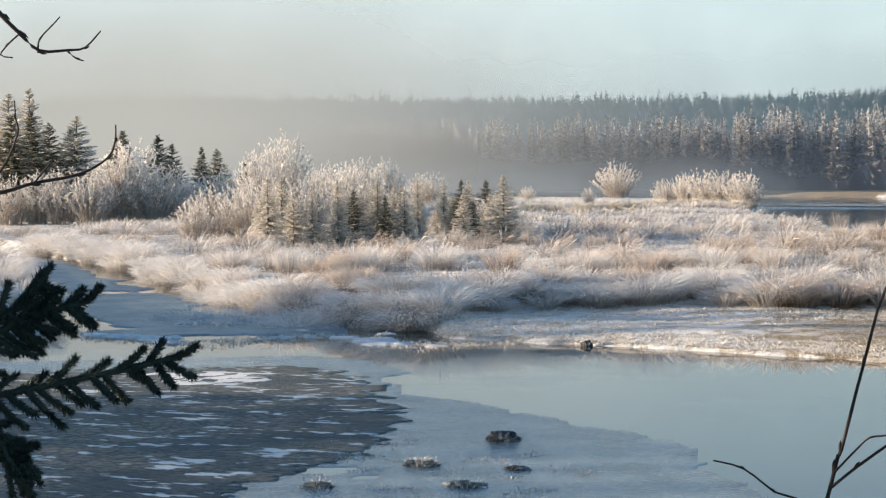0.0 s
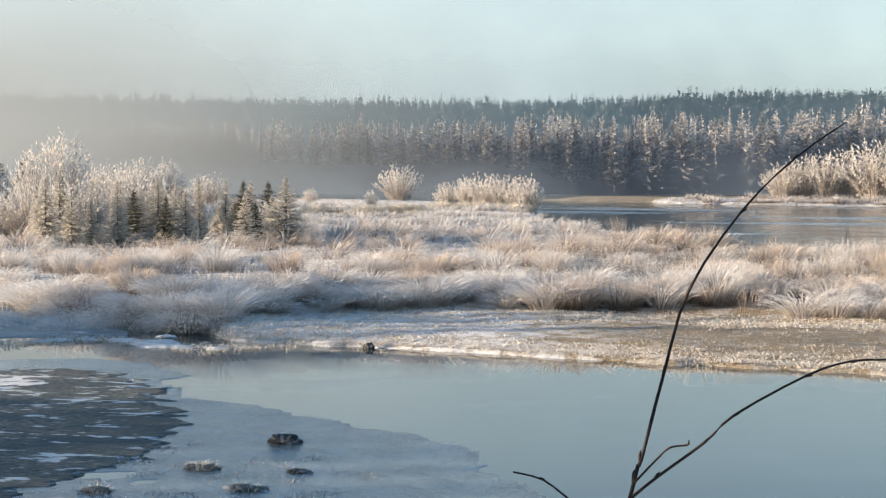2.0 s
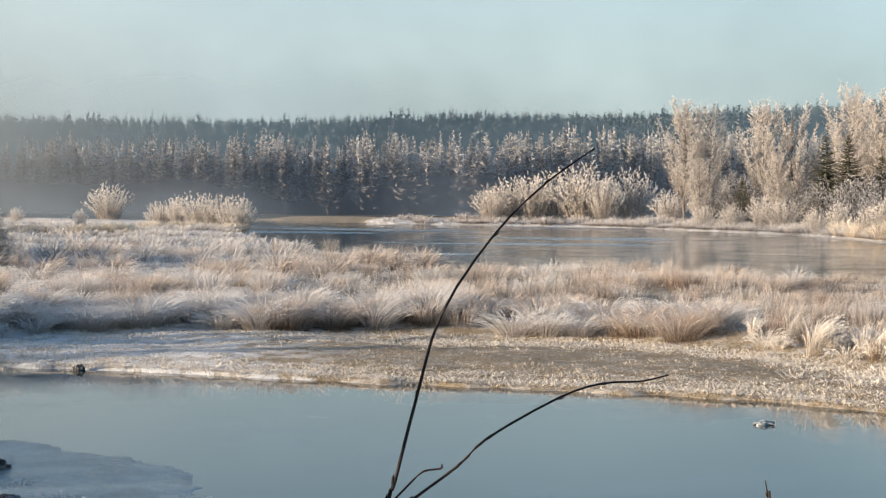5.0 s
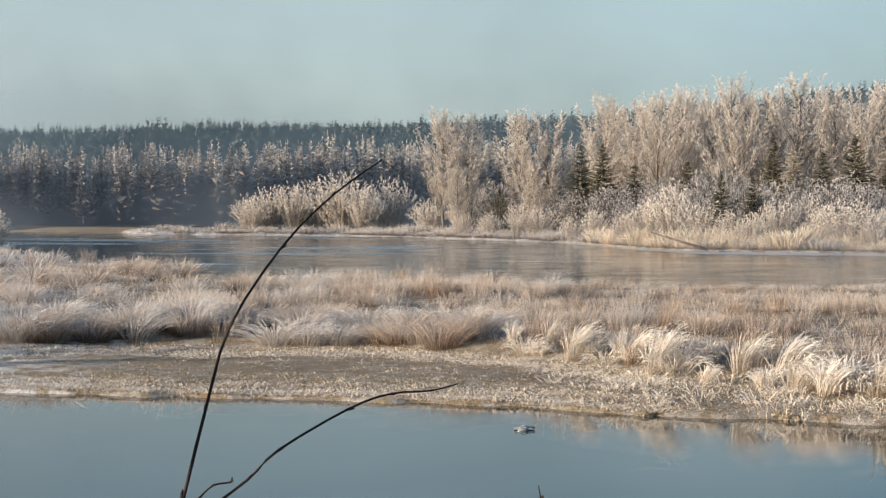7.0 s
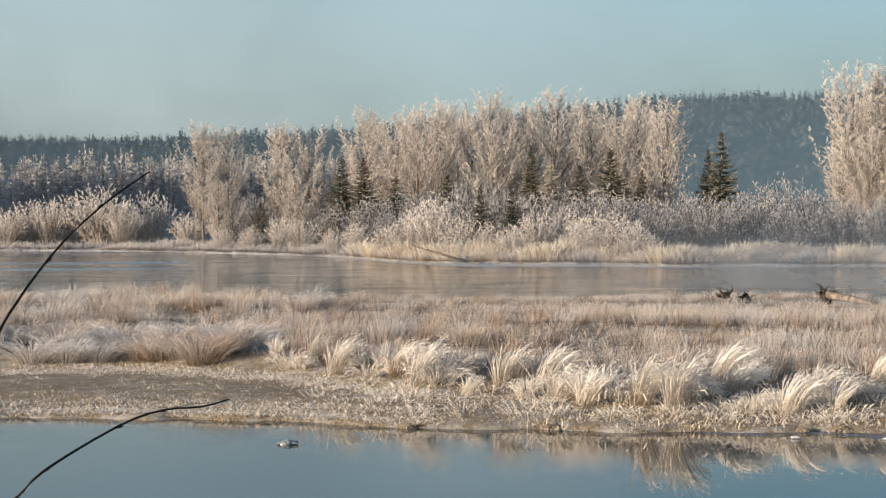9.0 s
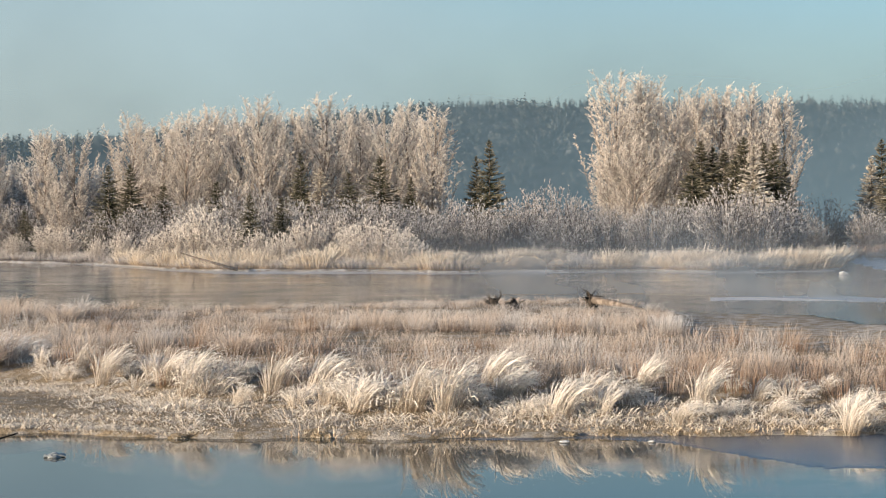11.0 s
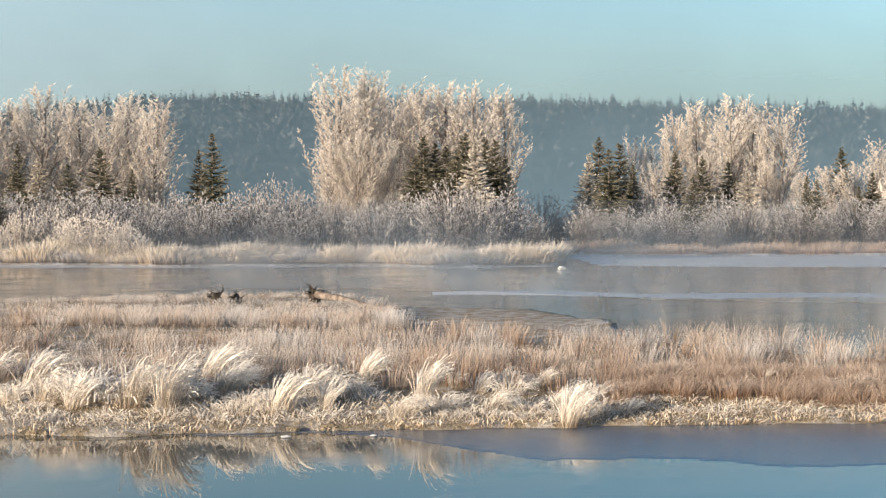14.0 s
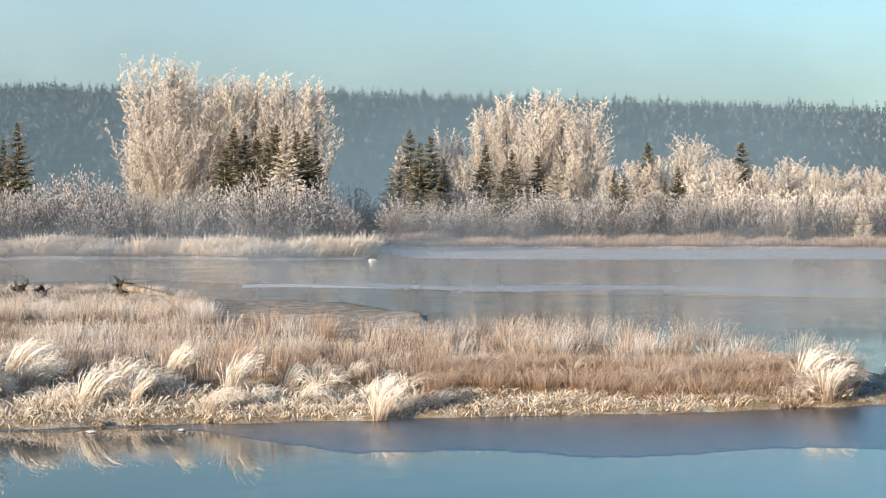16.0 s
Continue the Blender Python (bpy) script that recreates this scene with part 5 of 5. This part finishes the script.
def root_snag(az, d, size, seed, trunk, label):
    """A torn-up root plate: a squat bole, a tangle of crooked roots and perhaps a fallen trunk."""
    r = random.Random(seed)
    c = at_ground(az, d, 0.1)
    pieces = []
    if trunk:
        e = at_ground(az + trunk[0], d + trunk[1], -0.12)
        pieces.append(([c + Vector((0, 0, 0.55 * size)), c.lerp(e, 0.5) + Vector((0, 0, 0.30 * size)), e], [0.20 * size, 0.15 * size, 0.07 * size]))
    pieces.append(([c, c + Vector((0.05, 0, 0.4 * size)), c + Vector((-0.08, 0, 0.75 * size))], [0.34 * size, 0.30 * size, 0.16 * size]))
    for i in range(15):
        g = r.uniform(0, 6.283)
        at = c + Vector((r.uniform(-0.2, 0.2), 0, r.uniform(0.2, 0.7))) * size
        way = Vector((math.cos(g), 0.5 * math.sin(g), r.uniform(-0.1, 1.0)))
        line = [at]
        for k in range(4):
            way = (way + Vector((r.gauss(0, 0.5), r.gauss(0, 0.3), r.gauss(0, 0.5)))).normalized()
            line.append(line[-1] + way * size * r.uniform(0.10, 0.24))
        pieces.append((line, [0.075 * size, 0.06 * size, 0.045 * size, 0.03 * size, 0.012 * size]))
    return log_thing("root_snag", pieces, label, "driftwood", None, ["trunk", "root"] if trunk else ["root"])


root_snag(18.45, 90, 1.0, 71, (1.55, -2.5), "upturned tree stump with bare trunk in grass")
root_snag(15.55, 90, 0.8, 72, None, "broken weathered stump standing in dry grass")
root_snag(16.15, 91, 0.72, 73, None, "dark torn root lying beside a stump")


def lump(name, az, d, size, flat, seed, mat, label, category):
    """A rough lump frozen into the ice."""
    bm = bmesh.new()
    bmesh.ops.create_icosphere(bm, subdivisions=3, radius=1.0)
    for v in bm.verts:
        k = 1 + 0.45 * noise.noise(v.co * 1.7 + Vector((seed, 0, 0))) + 0.25 * noise.noise(v.co * 4.1 + Vector((0, seed, 0)))
        v.co = Vector((v.co.x * size * k, v.co.y * size * 0.6 * k, max(v.co.z, -0.3) * size * flat * k))
    me = bpy.data.meshes.new(name)
    bm.to_mesh(me)
    bm.free()
    me.materials.append(mat)
    ob = new(name, me)
    ob.location = polar(az, d, 0.02)
    return tagged(ob, label, category) if label else ob


M_DARKWOOD = Mat("wet_dark_wood")
M_DARKWOOD = M_DARKWOOD.done(M_DARKWOOD.mix(M_DARKWOOD.ramp(M_DARKWOOD.noise(14, 4), 0.45, 0.7), (0.035, 0.03, 0.028), (0.30, 0.30, 0.30)), 0.8)


def frost_clod(az, d, size, seed, label, mat=M_SEDGE, dark=None, blades_n=40, tall=0.26):
    """A frozen clod with a crest of frosted stalks."""
    top = new("frozen_clod")
    top.location = polar(az, d, 0.0)
    base = lump("clod", 0, 0, size, tall, seed, dark or M_SLUSH, "", "")
    base.parent, base.location = top, (0, 0, 0.01)
    v, f, a = arcs(np.random.default_rng(seed), blades_n, size * 0.9, size * 0.7, 0.6, 1.5, 0.1, 0.016, 3)
    part("stalk_tuft", mesh_from("stalk_tuft", v, f, mat, a), top, "frosted stalks")
    return tagged(top, label, "frozen clod", "clods in the ice")


M_TIPS = plant_material("dark_frozen_stalks", (0.05, 0.045, 0.04), (0.7, 0.7, 0.7), -0.25)
frost_clod(-20.45, 31.7, 0.30, 81, "dark frozen stump standing in skim ice", M_TIPS, M_DARKWOOD, 160, 0.5)
frost_clod(-26.0, 27.1, 0.26, 82, "frost-furred clod frozen into the ice", M_STUBBLE, M_SLUSH, 90)
frost_clod(-21.55, 27.0, 0.30, 83, "frost-furred clod frozen into the ice", M_STUBBLE, M_SLUSH, 90)
frost_clod(-22.9, 29.0, 0.30, 84, "frost-furred clod frozen into the ice", M_STUBBLE, M_SLUSH, 160)
frost_clod(-20.0, 28.5, 0.22, 85, "frost-furred clod frozen into the ice", M_TIPS, M_DARKWOOD)
frost_clod(-24.0, 52.6, 0.26, 86, "white frosted clod off the shore", M_SEDGE, M_CRUST)
frost_clod(-27.2, 51.8, 0.28, 87, "white frosted clod off the shore", M_SEDGE, M_CRUST)
frost_clod(-31.6, 53.5, 0.30, 88, "white frosted clod off the shore", M_SEDGE, M_CRUST)
shore_rnd = random.Random(91)
for i in range(12):
    ca = 6.5 + 1.8 * i + shore_rnd.uniform(-0.5, 0.5)
    frost_clod(ca, float(table(SHORE, ca)) + shore_rnd.uniform(-0.1, 0.5), shore_rnd.uniform(0.12, 0.24), 120 + i, "silt clod furred with frost at the water's edge", M_SEDGE, M_GROUND, 70, 0.5)
lump("rock", -17.97, 48.9, 0.16, 0.8, 89, M_DARKWOOD, "small dark rock at the shore's edge", "rock")
lump("ice_floe", 2.48, 38.1, 0.19, 0.35, 90, M_ICE, "small white floe drifting on still water", "ice floe")
lump("ice_floe", 17.6, 39.3, 0.10, 0.3, 91, M_CRUST, "small white floe drifting on still water", "ice floe")
lump("ice_floe", 20.2, 39.4, 0.08, 0.3, 92, M_CRUST, "small white floe drifting on still water", "ice floe")
lump("ice_floe", 25.9, 168, 0.4, 0.45, 93, M_CRUST, "white ice lump at the far bank", "ice floe")
log_thing("fallen_branch", [([polar(6.2, 184, 1.9), polar(7.0, 184, 1.1), polar(7.9, 183, 0.25)], [0.05, 0.1, 0.14])], "bare fallen branch leaning from the far bank", "branch", M_BARK, ["stem"])


# ---- the near bank: sapling, bough and bare branches ----
def rod(name, lines, label, category, mat, names, foot=None):
    """A sapling or branch: each line is (places, thick, thin); small buds sit along it."""
    top = new(name)
    top.location = foot or lines[0][0][0]
    for i, (pts, r0, r1) in enumerate(lines):
        s = Soup()
        pts = [Vector(p) for p in pts]
        fine = []
        for k in range(len(pts) - 1):
            p0, p1, p2, p3 = pts[max(k - 1, 0)], pts[k], pts[k + 1], pts[min(k + 2, len(pts) - 1)]
            for u in (0.0, 0.33, 0.67):
                fine.append(0.5 * ((2 * p1) + (p2 - p0) * u + (2 * p0 - 5 * p1 + 4 * p2 - p3) * u * u + (3 * p1 - p0 - 3 * p2 + p3) * u ** 3))
        fine.append(pts[-1])
        fine = [p - top.location for p in fine]
        s.tube(fine, np.linspace(r0, r1, len(fine)), 7)
        for k in range(3, len(fine) - 1, 3):
            d = (fine[k + 1] - fine[k]).normalized()
            o = d.orthogonal().normalized()
            o.rotate(Matrix.Rotation(k * 2.4, 3, d))
            r = r0 + (r1 - r0) * k / len(fine)
            s.tube([fine[k] + o * r * 0.5 - d * r, fine[k] + o * r * 1.5 + d * r * 2.2, fine[k] + o * r * 1.6 + d * r * 4.5], [r * 0.9, r * 0.75, r * 0.2], 5)
        part(names[min(i, len(names) - 1)], s.mesh(name, mat, True), top)
    return tagged(top, label, category)


def bank(x, y):
    return land_height(math.degrees(math.atan2(x, y)), math.hypot(x, y))


E0 = Vector((-0.277, 1.981, 4.172))
foot = Vector((-0.325, 1.96, bank(-0.325, 1.96) - 0.05))
rod("birch_sapling", [
    ([foot, (-0.307, 1.97, 4.0), E0, (-0.270, 1.982, 4.194), (-0.247, 1.986, 4.287), (-0.222, 1.989, 4.373), (-0.168, 1.995, 4.456), (-0.115, 2.0, 4.51), (-0.064, 2.003, 4.547)], 0.0027, 0.0008),
    ([E0 - Vector((0.004, 0.0, 0.02)), (-0.250, 1.96, 4.179), (-0.198, 1.941, 4.22), (-0.168, 1.945, 4.249), (-0.096, 1.951, 4.291), (-0.053, 1.954, 4.306), (-0.013, 1.955, 4.309), (0.015, 1.956, 4.316)], 0.0018, 0.0008),
    ([E0 - Vector((0.002, 0.0, 0.005)), (-0.252, 1.965, 4.196), (-0.236, 1.957, 4.211), (-0.219, 1.959, 4.214), (-0.217, 1.959, 4.219)], 0.0013, 0.0009),
    ([(-0.298, 1.966, 4.0), (-0.29, 1.906, 4.136), (-0.324, 1.899, 4.158), (-0.355, 1.891, 4.182), (-0.385, 1.884, 4.19)], 0.0014, 0.0009),
], "thin dark leafless sapling on the near bank", "sapling", M_TWIG, ["stem", "side_twig"], foot)
foot2 = Vector((0.23, 4.03, bank(0.23, 4.03) - 0.05))
rod("bare_shoot", [([foot2, (0.213, 4.014, 3.853), (0.208, 4.014, 3.874), (0.202, 4.014, 3.908)], 0.0035, 0.0012)], "short bare shoot on the near bank", "sapling", M_TWIG, ["stem"], foot2)


def needle_line(soup, pts, rng, length=0.012, count=260, radius=0.0035):
    """A shoot densely furred with short needles, blunt at its end."""
    pts = [Vector(p) for p in pts]
    soup.tube(pts, np.linspace(radius, radius * 0.7, len(pts)), 6)
    seg = np.array([tuple(p) for p in pts])
    u = rng.random(count) * (len(seg) - 1)
    i = np.minimum(u.astype(int), len(seg) - 2)
    base = seg[i] + (seg[i + 1] - seg[i]) * (u - i)[:, None]
    ax = unit(seg[i + 1] - seg[i])
    d = unit(ax * 0.9 + unit(rng.normal(size=(count, 3))) * 0.8)
    soup.spikes(base, d, length * (0.7 + 0.5 * rng.random(count)), np.full(count, 0.0020), np.zeros(count), np.ones(count), rng)


def bough(parent, line, seed, shoots=14):
    rng = np.random.default_rng(seed)
    o = parent.location
    pts = [Vector(p) for p in line]
    s = Soup()
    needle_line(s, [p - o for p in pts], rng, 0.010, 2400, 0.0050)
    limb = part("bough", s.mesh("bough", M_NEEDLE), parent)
    for k in range(shoots):
        u = (k + 0.6) / shoots * (len(pts) - 1)
        i = min(int(u), len(pts) - 2)
        p = pts[i].lerp(pts[i + 1], u - i)
        ax = (pts[i + 1] - pts[i]).normalized()
        side = ax.cross(Vector((0, 0, 1))).normalized() * (1 if k % 2 else -1)
        size = 0.055 * (1.35 - 0.8 * k / shoots)
        up = 0.55 if k % 3 == 0 else -1.1
        e = p + (ax * 0.75 + side * 0.35 + Vector((0, 0, up)) * 0.7 + Vector(tuple(rng.normal(size=3) * 0.12))) * size
        t = Soup()
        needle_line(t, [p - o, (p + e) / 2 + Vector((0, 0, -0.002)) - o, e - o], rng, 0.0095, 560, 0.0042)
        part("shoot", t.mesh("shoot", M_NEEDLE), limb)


tree_foot = Vector((-2.15, 0.95, bank(-2.15, 0.95) - 0.1))
near_spruce = new("bank_spruce")
near_spruce.location = tree_foot
s = Soup()
s.tube([(0, 0, 0), (0.02, 0.0, 1.6), (0.0, 0.03, 4.0), (0, 0, 7.5)], [0.10, 0.085, 0.05, 0.01], 10)
part("trunk", s.mesh("bank_spruce_trunk", M_BARK, True), near_spruce)
for i, line in enumerate([
    [(-2.12, 0.96, 4.18), (-1.60, 1.40, 4.20), (-1.241, 1.683, 4.277), (-1.167, 1.738, 4.318), (-1.136, 1.759, 4.334), (-1.089, 1.791, 4.349)],
    [(-1.30, 1.64, 4.262), (-1.198, 1.716, 4.298), (-1.157, 1.745, 4.340), (-1.126, 1.767, 4.371)],
    [(-2.12, 0.96, 4.12), (-1.60, 1.40, 4.19), (-1.266, 1.663, 4.226), (-1.168, 1.737, 4.246), (-1.117, 1.773, 4.257), (-1.053, 1.814, 4.271), (-1.001, 1.845, 4.284)],
    [(-1.60, 1.40, 4.18), (-1.243, 1.682, 4.212), (-1.169, 1.737, 4.192), (-1.149, 1.751, 4.179)],
    [(-1.40, 1.56, 4.19), (-1.22, 1.70, 4.235), (-1.172, 1.735, 4.205), (-1.150, 1.75, 4.165)],
]):
    bough(near_spruce, line, 100 + i, 34 if i in (0, 2) else 18)
cr = Soup()
rng = np.random.default_rng(110)
bn = 700
u = rng.random(bn)
g = rng.random(bn) * 6.283
keep_out = np.cos(g - math.atan2(0.8, 1.0)) > 0.3
reach = 1.5 * (1 - u) + 0.15
reach = np.where(keep_out, reach * 0.35, reach)
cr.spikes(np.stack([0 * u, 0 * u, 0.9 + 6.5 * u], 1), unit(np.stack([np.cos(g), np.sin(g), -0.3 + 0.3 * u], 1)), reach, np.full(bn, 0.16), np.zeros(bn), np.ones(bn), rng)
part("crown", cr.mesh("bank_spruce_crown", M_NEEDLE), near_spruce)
tagged(near_spruce, "dark green spruce with drooping needled boughs", "tree")

alder_foot = Vector((-2.6, 1.75, bank(-2.6, 1.75) - 0.1))
rod("bare_alder", [
    ([alder_foot, (-2.5, 1.78, 3.9), (-2.3, 1.9, 4.6), (-2.2, 2.0, 5.6)], 0.022, 0.008),
    ([(-2.28, 1.92, 4.75), (-1.9, 2.2, 5.02), (-1.664, 2.366, 4.795), (-1.625, 2.394, 4.74), (-1.601, 2.411, 4.71), (-1.577, 2.427, 4.684), (-1.541, 2.451, 4.685), (-1.52, 2.465, 4.689), (-1.499, 2.478, 4.715)], 0.005, 0.0011),
    ([(-1.579, 2.426, 4.686), (-1.577, 2.428, 4.702), (-1.562, 2.437, 4.721), (-1.551, 2.445, 4.736)], 0.0016, 0.001),
    ([(-1.542, 2.451, 4.683), (-1.531, 2.458, 4.672), (-1.522, 2.464, 4.669)], 0.0015, 0.001),
    ([(-1.601, 2.411, 4.71), (-1.615, 2.401, 4.694), (-1.625, 2.394, 4.677), (-1.61, 2.404, 4.673)], 0.0016, 0.001),
    ([(-2.38, 1.86, 4.35), (-2.0, 2.1, 4.43), (-1.683, 2.352, 4.461), (-1.628, 2.392, 4.467), (-1.587, 2.421, 4.481), (-1.53, 2.459, 4.494), (-1.493, 2.482, 4.519), (-1.483, 2.488, 4.545), (-1.482, 2.489, 4.57)], 0.0042, 0.0011),
    ([(-1.72, 2.33, 4.44), (-1.669, 2.362, 4.452), (-1.628, 2.392, 4.499), (-1.606, 2.407, 4.555), (-1.608, 2.406, 4.581), (-1.609, 2.405, 4.608)], 0.0028, 0.001),
    ([(-1.587, 2.421, 4.481), (-1.569, 2.433, 4.507), (-1.562, 2.438, 4.516)], 0.0016, 0.001),
], "bare dark alder with knobbly twigs", "tree", M_TWIG, ["trunk", "branch"], alder_foot)

# unseen spruces added to cast shade on this bank and the left shore
UNSEEN_STAND = [(-129, 7, 9), (-123, 9, 10), (-134, 11, 11), (-118, 12, 10), (-141, 9, 10)]


def sunward(off, along):
    """Heading and distance of a place: metres across the sun's bearing, and metres from the eye away from the sun."""
    g = math.radians(SUN_AZ)
    px, py = -along * math.sin(g) - off * math.cos(g), -along * math.cos(g) + off * math.sin(g)
    return math.degrees(math.atan2(px, py)), math.hypot(px, py)


# added row: its shadow falls as a strip along the left shore
for i in range(7):
    UNSEEN_STAND.append((*sunward(-59.5 + 1.5 * i, -45 - (i % 3) * 1.5), 8.2 + (i * 37 % 5) * 0.25))
# added row: keeps the near ice in shadow
for i in range(15):
    UNSEEN_STAND.append((*sunward(-37.5 + 1.8 * i, -30 - (i % 3) * 1.5), 5.6 + (i * 37 % 5) * 0.3))
plant(SPRUCES, UNSEEN_STAND, "dark spruce out of view, added to shade the bank", "tree", "spruces of the near bank", 15, 0.2, 0.05, 1.3)

# the originals that copies were taken from
for src in STORE + TUFTS:
    for o in (*src.children_recursive, src):
        bpy.data.objects.remove(o)
